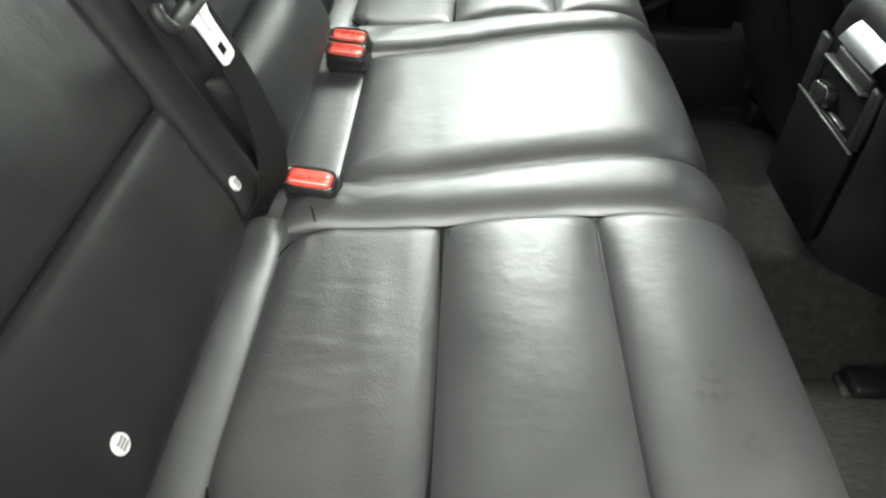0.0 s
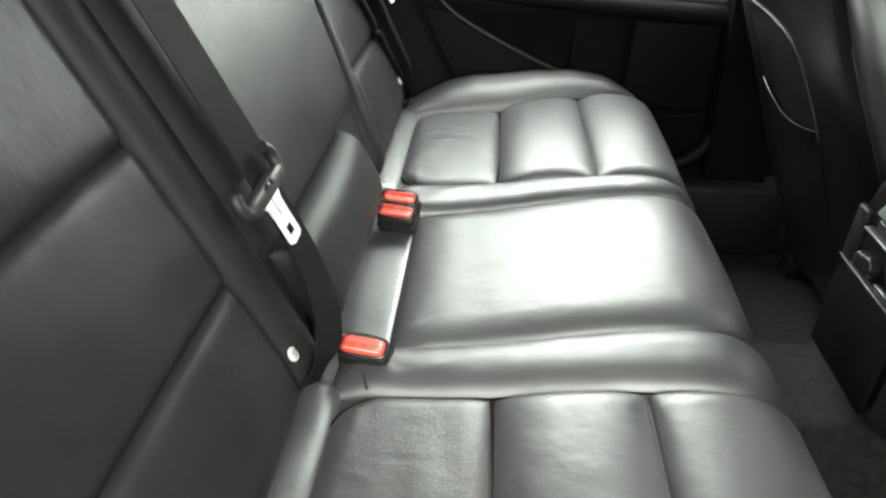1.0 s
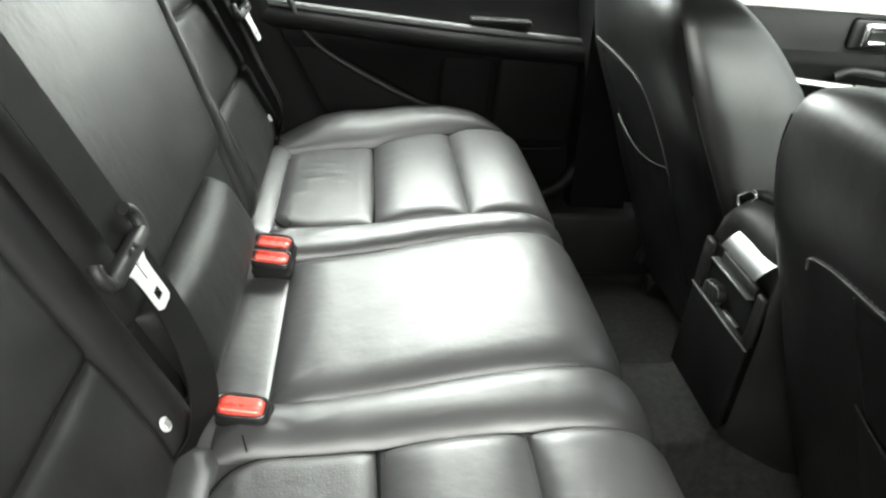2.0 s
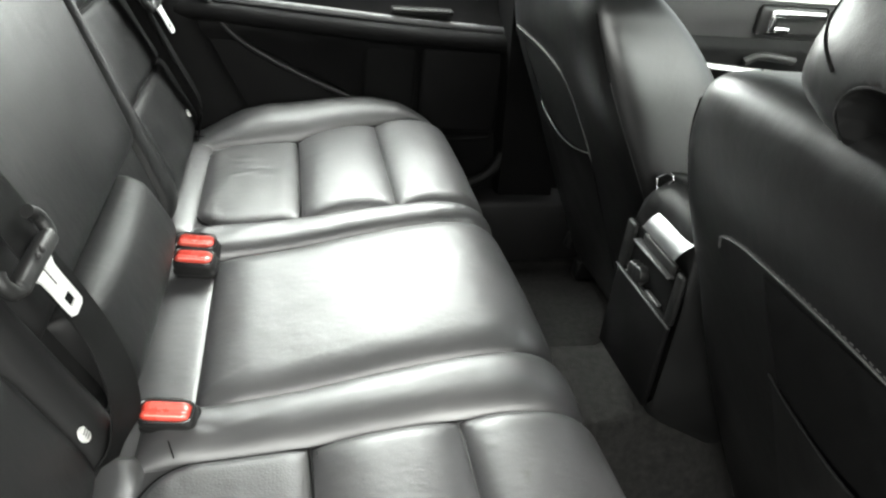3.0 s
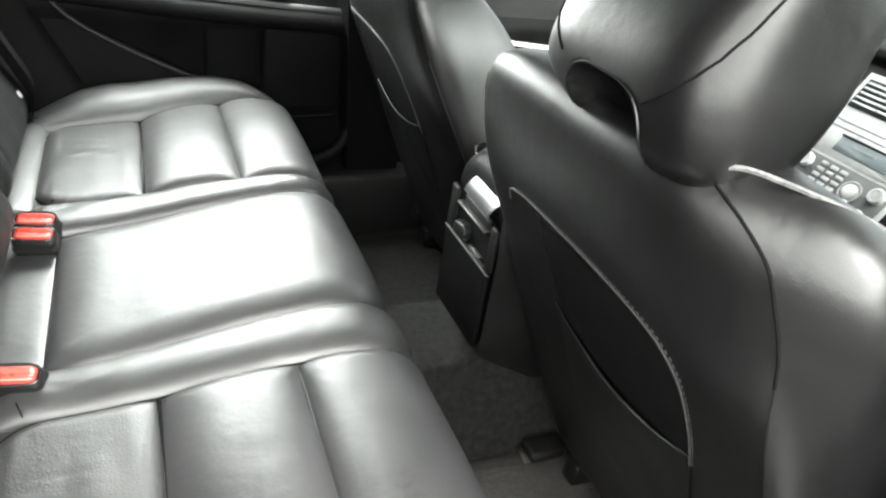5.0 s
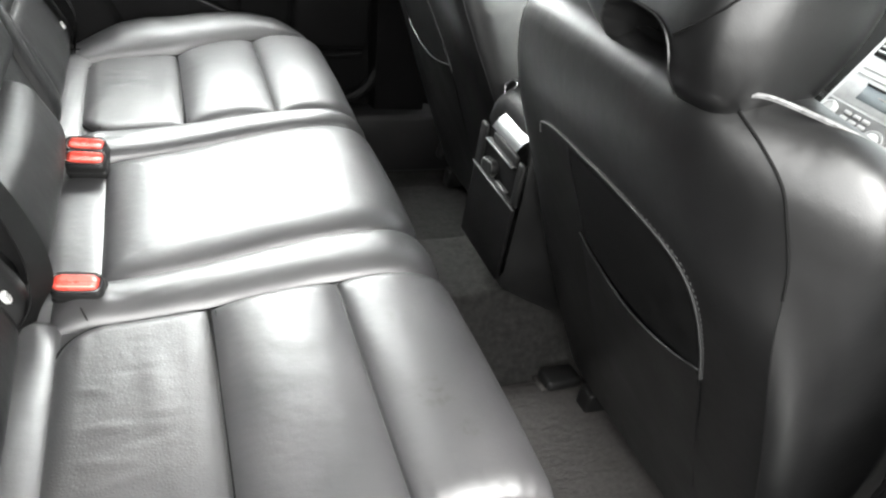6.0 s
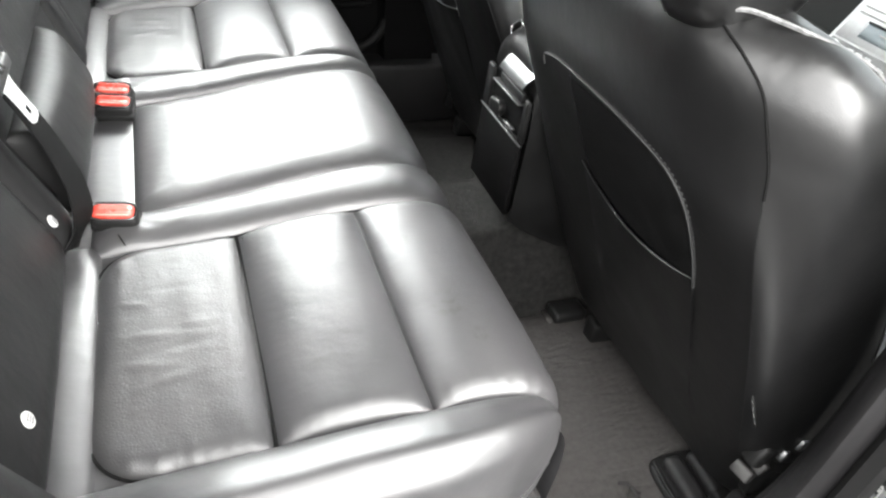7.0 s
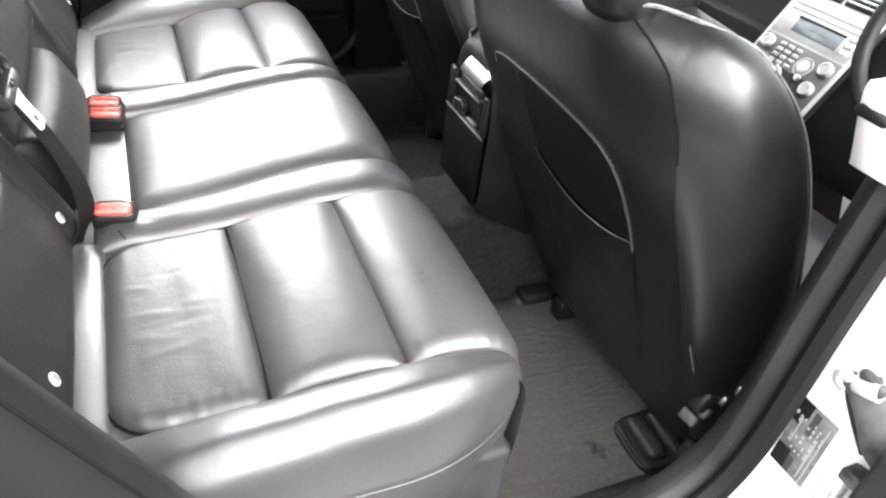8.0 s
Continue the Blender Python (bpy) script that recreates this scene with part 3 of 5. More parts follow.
# ---- belt buckles ----
def buckle(x, y, z, lean, yaw=0.0, label="seat belt buckle with a red release button"):
    b = thing("seat_belt_buckle", label, "buckle", "seat belt buckles", at=(x, y, z))
    m = pose(x, y, z - 0.005, 0, 0, yaw) @ pose(0, 0, 0, lean, 0, 0) @ Matrix.Scale(0.88, 4)
    part("housing", moved(box(-0.0335, 0.0335, -0.0175, 0.0165, -0.07, 0.003, 0.0105, 5), m), PLASTIC, b)
    part("collar", moved(box(-0.0345, 0.0345, -0.0185, 0.0185, -0.030, -0.014, 0.007, 3), m), PLASTIC, b)
    loop = []
    for k in range(33):
        a = 2 * math.pi * k / 32
        c, s = math.cos(a), math.sin(a)
        loop.append(Vector((math.copysign(abs(c) ** 0.45, c) * 0.0312, -0.0006 + math.copysign(abs(s) ** 0.55, s) * 0.0146, 0.0050)))
    part("button_frame", moved(tube(loop, 0.0019, 8, smooth_path=False), m), GLOSSY, b)
    rows = []
    for yy in [lerp(-0.0126, 0.0114, k / 20) for k in range(21)]:
        v = (yy + 0.0006) / 0.0120
        half = 0.0298 * math.sqrt(max(0.02, 1 - 0.16 * v * v - 0.5 * v ** 6))
        rows.append([Vector((lerp(-half, half, i / 14), yy, 0.002 + 0.0075 * round_over(1.01 - abs(v), 0.5) * round_over(1.001 - abs(i / 7 - 1), 0.25) - 0.0030 * math.exp(-((v - 0.1) / 0.34) ** 2))) for i in range(15)])
    btn = grid_bm(rows)
    button = part("release_button", moved(btn, m), RED, b, "red plastic press button")
    # pale bar painted on as the reflection along the button
    part("glint_bar", moved(box(-0.022, 0.022, -0.0096, -0.0072, 0.0080, 0.0092, 0.0004, 1), m), REDGLINT, button)
    return b


buckle(-0.012, -0.189, 0.386, 24, -9, "black seat belt buckle with red button beside the near seat")
buckle(-0.015, 0.119, 0.388, 22, -10, "front one of a pair of red-buttoned seat belt buckles")
buckle(-0.015, 0.158, 0.391, 22, -10, "rear one of a pair of red-buttoned seat belt buckles")


# ---- belts ----
def ribbon(points, across, width, thick=0.0016, n=10):
    """A flat strap along a line; across gives the way of its width at each point."""
    line = smoothline(points, n)
    acr = smoothline(across, n)
    rings = []
    for i, p in enumerate(line):
        d = (line[min(i + 1, len(line) - 1)] - line[max(i - 1, 0)]).normalized()
        a = (acr[i] - d * acr[i].dot(d)).normalized()
        nn = d.cross(a)
        ring = []
        for k in range(9):
            c = lerp(-0.5, 0.5, k / 8)
            ring.append(p + a * width * c + nn * (thick / 2))
        for k in range(9):
            c = lerp(0.5, -0.5, k / 8)
            ring.append(p + a * width * c - nn * (thick / 2))
        rings.append(ring)
    return grid_bm(rings, closed_u=True, cap=True)


def belt(label, line, across, tongue_at, spread):
    """A hanging belt; its second run, spread to one side, lies behind the first above the tongue."""
    plate_at = tongue_at @ Matrix.Scale(0.92, 4)
    tongue_at = tongue_at @ Matrix.Scale(1.16, 4)
    e = thing("seat_belt", label, "seat belt", "rear seat belts", at=tuple(line[0]))
    part("webbing", ribbon(line, across, 0.050), WEB, e)
    part("second_layer", ribbon([Vector(p) + Vector((-0.006, spread, -0.003)) for p in line[-4:]], across[-4:], 0.047), WEB, e)
    grip = smoothline([(-0.043, 0.012, 0.0), (-0.046, 0.008, 0.0), (-0.046, 0.001, 0.0), (-0.038, -0.007, 0.0), (0.0, -0.008, 0.0), (0.038, -0.007, 0.0), (0.046, 0.002, 0.0), (0.045, 0.012, 0.0), (0.038, 0.019, 0.0)], 5)
    tg = part("tongue_cover", moved(tube(grip, 0.0058, 10, smooth_path=False), tongue_at), PLASTIC, e, "black moulded grip, open above the strap")
    part("slot_bar", moved(box(-0.040, 0.040, -0.013, 0.001, -0.007, 0.007, 0.004, 3), tongue_at), PLASTIC, tg)
    for k in (-0.004, 0.006):
        part("stop_bead", moved(lathe([(0.003, 0), (0.003, 0.002), (0.0015, 0.003)], 10), tongue_at @ pose(k, -0.002, 0.0072)), TRIM, tg)
    # steel plate: flared neck, a long slit, a small hole and a square one
    levels = ((-0.010, 0.027), (-0.015, 0.025), (-0.024, 0.018), (-0.038, 0.0165), (-0.043, 0.0165), (-0.050, 0.0165), (-0.062, 0.0165), (-0.068, 0.0155), (-0.0705, 0.012))
    cols = (-1.0, -0.56, -0.22, 0.22, 0.56, 1.0)
    bm = bmesh.new()
    grid = {(a, b): bm.verts.new(((0.0165 * c if abs(c) < 0.9 else w * c) * (1 if a < 8 else 0.8), yy, 0.001)) for a, (yy, w) in enumerate(levels) for b, c in enumerate(cols)}
    for a in range(8):
        for b in range(5):
            if (a in (1, 2) and b == 2) or (a == 5 and b in (1, 2, 3)):
                continue
            bm.faces.new((grid[a, b], grid[a, b + 1], grid[a + 1, b + 1], grid[a + 1, b]))
    ex = bmesh.ops.extrude_face_region(bm, geom=bm.faces[:])
    for v in ex["geom"]:
        if isinstance(v, bmesh.types.BMVert):
            v.co.z += 0.003
    bmesh.ops.delete(bm, geom=[v for v in bm.verts if not v.link_faces], context="VERTS")
    part("tongue", moved(bm, plate_at), STEEL, tg, "bright steel tongue with slots")
    return e


line = [back_pt(0.362, -0.242, 0.014), back_pt(0.388, -0.228, 0.028), back_pt(0.414, -0.207, 0.036), back_pt(0.452, -0.186, 0.040), back_pt(0.50, -0.178, 0.042), back_pt(0.56, -0.175, 0.042), back_pt(0.70, -0.172, 0.042), back_pt(0.85, -0.168, 0.040), back_pt(0.97, -0.165, 0.040)]
across = [(0.5, 1, 0.1), (0.35, 1, 0.05), (0.2, 1, 0.0), (0.1, 1, 0), (0.05, 1, 0), (0, 1, 0), (0, 1, 0), (0, 1, 0), (0, 1, 0)]
up = (back_pt(0.62, -0.2, 0.05) - back_pt(0.52, -0.2, 0.05)).normalized()
side = Vector((0.0, 1, 0.0))
tm = Matrix((side, up, side.cross(up))).transposed().to_4x4()
tm.translation = back_pt(0.560, -0.206, 0.054)
belt("black webbing seat belt with a steel tongue against the centre backrest", line, across, tm, 0.030)
line = [back_pt(0.355, 0.632, 0.02), back_pt(0.42, 0.622, 0.035), back_pt(0.50, 0.612, 0.042), back_pt(0.60, 0.605, 0.045), back_pt(0.75, 0.60, 0.045), back_pt(0.97, 0.59, 0.04)]
across = [(-0.1, 1, 0)] * 6
tm = tm.copy()
tm.translation = back_pt(0.604, 0.603, 0.064)
belt("black webbing belt with steel tongue by the far door", line, across, tm, 0.014)


# ---- front seats ----
SHELL_TABLE = [(0.10, 0.765, 0.92, 0.215), (0.20, 0.722, 0.93, 0.240), (0.306, 0.674, 0.90, 0.247), (0.45, 0.612, 0.845, 0.249), (0.58, 0.546, 0.792, 0.250),
               (0.645, 0.518, 0.750, 0.250), (0.695, 0.503, 0.708, 0.245), (0.732, 0.498, 0.668, 0.234), (0.758, 0.502, 0.632, 0.212), (0.773, 0.516, 0.602, 0.170), (0.779, 0.540, 0.578, 0.11)]


SHELL_LINE = [(a.x, a.y, a.z, b.y) for a, b in zip(smoothline([(r[0], r[1], r[2]) for r in SHELL_TABLE], 6), smoothline([(r[0], r[3], 0) for r in SHELL_TABLE], 6))]


def shell_dims(z):
    for a, b in zip(SHELL_LINE, SHELL_LINE[1:]):
        if a[0] <= z <= b[0]:
            f = (z - a[0]) / max(b[0] - a[0], 1e-6)
            return tuple(lerp(a[k], b[k], f) for k in (1, 2, 3))
    return SHELL_LINE[-1][1:] if z > SHELL_LINE[-1][0] else SHELL_LINE[0][1:]


def rounding(z, inner):
    """The shell's outer edge is softer towards its crest."""
    return 5.5 if inner else lerp(5.5, 2.6, min(1.0, max(0.0, (z - 0.38) / 0.30)))


def shoulder(z, q, inner):
    """The outer upper corner rolls forward towards the crest."""
    if inner or z < 0.60:
        return 0.0
    w = min(1.0, max(0.0, (q - 0.40) / 0.48))
    return 0.032 * w * w * (3 - 2 * w) * ((z - 0.60) / 0.17) ** 1.6


def widen(z, inner):
    """The shell is broader on the side of the tunnel."""
    return min(1.31, 1.085 + 0.28 * max(0.0, (0.72 - z) / 0.38)) if inner else 1.04


def seat_rear(z, dy, out=0.0, outer=-1):
    """A point on a front seat's rear face, dy from its middle."""
    xr, xf, hw = shell_dims(z)
    q = min(1.0, abs(dy) / (hw * widen(z, dy * outer < 0)))
    k = rounding(z, dy * outer < 0)
    x = (xr + xf) / 2 - (xf - xr) / 2 * (1 - q ** k) ** (1 / k) + shoulder(z, q, dy * outer < 0)
    return Vector((x - out, dy, z + out * 0.4))


def front_seat(yc, outer, label, driver):
    seat = thing("front_seat", label, "car seat", "front seats", at=(0.7, yc, 0.1))
    base = Vector((0, yc, 0))
    # backrest: a shade-darkened rear panel, and the leather round its sides and front
    def at_shell(z, q, rear):
        xr, xf, hw = shell_dims(z)
        inner = q * outer < 0
        k = rounding(z, inner) if rear else 4.5
        bow = (1 - min(1.0, abs(q)) ** k) ** (1 / k)
        x = (xr + xf) / 2 + (xf - xr) / 2 * bow * (-1 if rear else 1)
        x += shoulder(z, min(1.0, abs(q)), inner) * (1 if rear else 1 - bow)
        if not rear:
            x -= 0.06 * bow * (1 - q * q)
        return base + Vector((x, q * hw * widen(z, inner), z))

    def seam_q(z, inner):
        return 0.95 if inner else float(np.interp(z, [0.38, 0.556, 0.645, 0.682, 0.728, 0.741, 0.754, 0.766, 0.779], [0.89, 0.865, 0.848, 0.825, 0.765, 0.725, 0.67, 0.60, 0.52]))

    turn = [1 - (1 - t / 14) ** 2.6 for t in range(15)]
    panel, sides = [], []
    for z in [r[0] for r in SHELL_LINE]:
        lo, hi = seam_q(z, outer > 0), seam_q(z, outer < 0)
        panel.append([at_shell(z, lerp(-lo, hi, k / 48), True) for k in range(49)])
        ring = [at_shell(z, lerp(hi, 1.0, t), True) for t in turn]
        ring += [at_shell(z, math.cos(math.pi * k / 40), False) for k in range(1, 40)]
        ring += [at_shell(z, -lerp(lo, 1.0, t), True) for t in turn[::-1]]
        sides.append(ring)
    part("back_panel", grid_bm(panel), REAR_SHADE, seat, "dark rear panel, shade put into its colour")
    part("backrest", grid_bm(sides), SHELL_SHADE, seat)
    lid = [panel[-1], [p.lerp(q, 0.5) + Vector((0, 0, 0.002)) for p, q in zip(panel[-1], [at_shell(SHELL_LINE[-1][0], lerp(-0.6, 0.6, k / 48), False) for k in range(49)])], [at_shell(SHELL_LINE[-1][0], lerp(-0.99, 0.99, k / 48), False) for k in range(49)]]
    part("crest", grid_bm(lid), SHELL_SHADE, seat)
    # seams on the outer side of the shell
    for sgn in (-1, 1):
        o = sgn

        def along(z, q):
            return base + seat_rear(z, o * q * shell_dims(z)[2] * widen(z, o * outer < 0), 0.0008, outer)
        inside = o * outer < 0
        part("seam", tube([along(z, seam_q(z, inside)) for z in ((0.728, 0.70, 0.668, 0.640) if inside else (0.773, 0.763, 0.749, 0.728, 0.70, 0.668, 0.640))], 0.0014, 6), SEAM, seat)
        part("seam", tube([along(z, seam_q(z, inside)) for z in (0.640, 0.58, 0.50, 0.42, 0.34, 0.26)], 0.0009, 6), SHELL_SHADE, seat)
        # pale stitched seam round the front bolster
        def welt(z, q, out):
            p = at_shell(z, o * q, False)
            return p + Vector((-0.3 * out, o * out, 0.0))
        lap = 0.955 if o == outer else 0.74
        levels = (0.764, 0.745, 0.71, 0.66, 0.58, 0.50, 0.42, 0.34)
        top = [] if o != outer else [base + Vector((0.520, o * 0.128, 0.7785)), base + Vector((0.545, o * 0.145, 0.780))]
        part("edge_seam", tube(top + [welt(z, lap, 0.001) for z in levels], 0.0024 if o == outer else 0.0042, 6), WELT, seat, "pale stitched seam along the seat bolster")
        part("edge_seam", tube([welt(z, lap + 0.017, 0.0004) for z in levels[1:]], 0.0013, 6), SEAM, seat)
        part("stitching", stitches([welt(z, lap + 0.023, 0.0010) for z in levels[1:]], 0.0035, 0.0022, 0.0006), THREAD, seat)
    # map pocket: stitched rim, dark lining, sagging flap with its elastic hem
    def on_back(z, d, out):
        return base + seat_rear(z, -d, out, outer)
    rim = [(0.598, -0.172), (0.614, -0.164), (0.624, -0.130), (0.626, -0.080), (0.6245, 0.015), (0.614, 0.098), (0.596, 0.130), (0.565, 0.146), (0.512, 0.150), (0.466, 0.146), (0.36, 0.140), (0.24, 0.134)]
    part("pocket_seam", tube([on_back(z, d, 0.0012) for z, d in rim[:10]], 0.0012, 6), THREAD, seat)
    part("pocket_seam", tube([on_back(z, d, 0.0010) for z, d in rim[9:]], 0.0011, 6), REAR_SHADE, seat)
    part("stitching", stitches([on_back(z + 0.004, d + 0.004, 0.0014) for z, d in rim[:10]], 0.004, 0.003, 0.0006), THREAD, seat)
    part("panel_seam", tube([on_back(z, -0.093, 0.0006) for z in (0.618, 0.56, 0.50, 0.40)], 0.0009, 6), REAR_SHADE, seat)
    rows = []
    for i in range(15):
        u = i / 14
        row = []
        for j in range(21):
            v = j / 20
            d = lerp(-0.108, 0.145, v)
            top = 0.482 - 0.004 * v - 0.027 * math.sin(math.pi * v) ** 0.9
            z = lerp(top, 0.20, u)
            h = 0.0004 + (0.0026 + 0.009 * (1 - u) ** 1.4) * math.sin(math.pi * v) ** 0.7 + 0.003 * noise.noise(Vector((d * 14, z * 14, 3)))
            row.append(on_back(z, d, h))
        rows.append(row)
    flap = part("map_pocket", grid_bm(rows), REAR_SHADE, seat, "slack dark map pocket sewn to the seat back")
    part("hem", tube([p + Vector((-0.001, 0, 0.001)) for p in rows[0][::2]], 0.0020, 8), REAR_SHADE, flap, "elastic leather hem")
    rows = []
    for i in range(15):
        u = i / 14
        row = []
        for j in range(17):
            v = j / 16
            z = lerp(0.455, 0.616, u)
            right = float(np.interp(z, [0.466, 0.512, 0.565, 0.596, 0.614, 0.6245], [0.143, 0.147, 0.143, 0.127, 0.094, 0.012]))
            row.append(on_back(z, lerp(-0.090, right, v), 0.0012))
        rows.append(row)
    part("pocket_lining", grid_bm(rows), POCKET, seat)
    # headrest: a wedge that leans forward, arched over the seat's crest
    HEAD = [(0.749, 0.514, 0.580, 0.094), (0.757, 0.498, 0.600, 0.110), (0.778, 0.483, 0.622, 0.120), (0.820, 0.480, 0.650, 0.119), (0.860, 0.490, 0.665, 0.114),
            (0.900, 0.512, 0.675, 0.109), (0.940, 0.542, 0.680, 0.101), (0.980, 0.575, 0.675, 0.088), (1.005, 0.600, 0.660, 0.068), (1.015, 0.615, 0.645, 0.046)]
    cut = list(zip(smoothline([h[:3] for h in HEAD], 14), smoothline([(h[0], h[3], 0) for h in HEAD], 14)))
    mid = base + Vector((0, outer * 0.014, 0))
    ARCH, SIDE = 0.057, outer * 0.009

    def head_ring(z):
        for (a, b), (c, d) in zip(cut, cut[1:]):
            if a.x <= z <= c.x:
                f = (z - a.x) / max(c.x - a.x, 1e-6)
                return lerp(a.y, c.y, f), lerp(a.z, c.z, f), lerp(b.y, d.y, f)
        return cut[-1][0].y, cut[-1][0].z, cut[-1][1].y

    def arch_top(y):
        return 0.757 + 0.057 * max(0.0, 1 - abs((y - SIDE) / ARCH) ** 3.0) ** (1 / 3.0)

    def tip(z, y):
        """The headrest's inner leg is cut a little higher."""
        return 0.018 * min(1.0, max(0.0, -y * outer / 0.09)) * min(1.0, max(0.0, (0.84 - z) / 0.07))

    def head_rear(z, y, out=0.0):
        xr, xf, hw = head_ring(z)
        q = min(1.0, abs(y) / hw)
        return mid + Vector(((xr + xf) / 2 - (xf - xr) / 2 * (1 - q ** 4.2) ** (1 / 4.2) - out, y, z + tip(z, y)))

    rows = []
    for p, w in cut:
        ring = []
        for k in range(192):
            a = math.pi * 2 * k / 192
            front = k >= 96
            y = w.y * (-math.cos(a))
            q = min(1.0, abs(y) / w.y)
            x = (p.y + p.z) / 2 + (1 if front else -1) * (p.z - p.y) / 2 * (1 - q ** 4.2) ** (1 / 4.2)
            if not front:
                away = (abs((y - SIDE) / ARCH) ** 3 + max(0.0, (p.x - 0.757) / 0.057) ** 3) ** (1 / 3)
                depth = min(1.0, max(0.0, (1 - away) / 0.2))
                x += 0.055 * depth * depth * (3 - 2 * depth)
            ring.append(mid + Vector((x, y, p.x + tip(p.x, y))))
        rows.append(ring)
    # the darker rear tone on the headrest stands in for its shade
    head = part("headrest", grid_bm(rows, closed_u=True, cap=True), REAR_SHADE, seat, "padded leather headrest with an arched lower edge")
    arc = [head_rear(max(arch_top(y), 0.758), y, 0.0006) for y in [SIDE + ARCH * math.sin(math.pi / 2 * k / 12) for k in range(-12, 13)]]
    part("seam", tube(arc, 0.0011, 6, n=2), SHELL_SHADE, head)
    for o2 in (-1, 1):
        table = ((0.806, 0.50), (0.812, 0.57), (0.824, 0.69), (0.838, 0.80), (0.852, 0.875), (0.872, 0.93), (0.900, 0.958), (0.94, 0.975), (0.98, 0.985))
        run = []
        for k in range(49):
            q = lerp(0.50, 0.985, k / 48)
            z = float(np.interp(q, [b for a, b in table], [a for a, b in table]))
            run.append(head_rear(z, o2 * q * head_ring(z)[2], 0.0006))
        part("seam", tube(run, 0.0011, 6, smooth_path=False), SEAM, head)
    for dy in (-0.055, 0.055):
        part("post", tube([base + Vector((0.53, dy, 0.76)), base + Vector((0.545, dy, 0.86))], 0.007, 12, smooth_path=False), PLASTIC, head)
    # seat cushion, its valance and runners
    rows = []
    for x, zt, hw in ((0.74, 0.30, 0.20), (0.80, 0.31, 0.245), (0.95, 0.305, 0.26), (1.12, 0.315, 0.26), (1.22, 0.318, 0.25), (1.26, 0.29, 0.235)):
        ring = []
        for k in range(32):
            a = 2 * math.pi * k / 32
            c, s = math.cos(a), math.sin(a)
            ring.append(base + Vector((x, math.copysign(abs(c) ** 0.5, c) * hw, 0.24 + math.copysign(abs(s) ** 0.5, s) * (zt - 0.24))))
        rows.append(ring)
    part("seat_cushion", grid_bm(rows, closed_u=True, cap=True), SHELL_SHADE, seat)
    for dy in (-0.20, 0.20):
        rail = part("seat_runner", box(0.79, 1.25, yc + dy - 0.018, yc + dy + 0.018, 0.005, 0.055, 0.006), PLASTIC, seat)
    lever = part("recliner_cover", box(0.76, 1.15, yc + outer * 0.236 - 0.012, yc + outer * 0.236 + 0.012, 0.13, 0.27, 0.02, 3), PLASTIC, seat)
    # runner end caps on the floor
    if driver:
        cm = pose(0.800, yc + outer * 0.146, 0.010, 0, -4, outer * 3)
        cap = part("runner_cap", moved(rounded_block(0.062, 0.060, -0.004, 0.014, 0.008), cm), PLASTIC, seat, "black moulded cap over the seat runner")
        for k in (-0.024, 0.020):
            part("raised_rib", moved(box(k - 0.018, k + 0.018, -0.046, 0.044, 0.006, 0.034, 0.013, 5), cm), TRIM, cap)
        part("rim", moved(tube([(-0.050, 0.046, 0.016), (-0.054, 0.0, 0.017), (-0.050, -0.046, 0.016), (-0.03, -0.055, 0.015), (0.05, -0.055, 0.015)], 0.004, 8), cm), PLASTIC, cap)
    part("runner_bracket", moved(box(-0.02, 0.10, -0.016, 0.016, 0.0, 0.045, 0.008, 2), pose(0.785, yc + outer * 0.232, 0.07, 0, 12, outer * 12)), PILLARTRIM, seat)
    hook = part("runner_foot", moved(box(-0.024, 0.05, -0.024, 0.024, 0.0, 0.026, 0.010, 3), pose(0.765, yc - outer * 0.268, 0.008, 0, 0, 0)), PLASTIC, seat, "small black foot of the seat runner")
    part("metal_tab", moved(box(-0.034, -0.020, -0.020, 0.020, 0.002, 0.008, 0.002, 1), pose(0.765, yc - outer * 0.268, 0.008)), GREASY, hook)
    # sewn-in tag and the chrome-edged adjuster
    if driver:
        m = pose(*(base + seat_rear(0.345, outer * 0.2425, 0.004, outer)), 0, -26, outer * 50)
        tag = part("sewn_tag", moved(box(-0.0010, 0.0010, -0.005, 0.005, -0.024, 0.024, 0.0006, 1), m), PLASTIC, seat, "small black tag with worn pale marks")
        for k in range(4):
            part("mark", moved(box(-0.0018, -0.0010, -0.0035, 0.0035, -0.019 + k * 0.010, -0.013 + k * 0.010), m), KNOB, tag)
        adj = part("adjuster", moved(join(box(-0.035, 0.06, -0.012, 0.012, -0.022, 0.022, 0.008, 3), box(-0.05, -0.02, -0.016, 0.010, -0.012, 0.026, 0.006, 2)), pose(0.765, yc + outer * 0.240, 0.225, 0, 25, 0)), PLASTIC, seat, "black lever housing at the seat's hinge")
        for k, (dx, dz, w) in enumerate(((0.0, 0.0, 0.008), (0.018, 0.011, 0.008), (0.044, 0.030, 0.007), (0.066, 0.046, 0.008))):
            part("chrome_cap", moved(box(-w, w, -0.014, 0.014, -0.009, 0.009, 0.003, 2), pose(0.720 + dx, yc + outer * 0.246, 0.216 + dz, 0, 30 - 6 * k, 8)), ARM if k < 2 else SATIN, adj)
    return seat


front_seat(-0.408, -1, "black leather driver's seat with map pocket and headrest", True)
passenger = front_seat(0.408, 1, "black leather front passenger seat with map pocket", False)
passenger.matrix_world = pose(0.020, 0, 0.010) @ passenger.matrix_world

# ---- centre console ----
console = thing("centre_console", "black and silver centre console with rear vents and socket", "console", at=(0.7, 0, 0.15))
rows = []
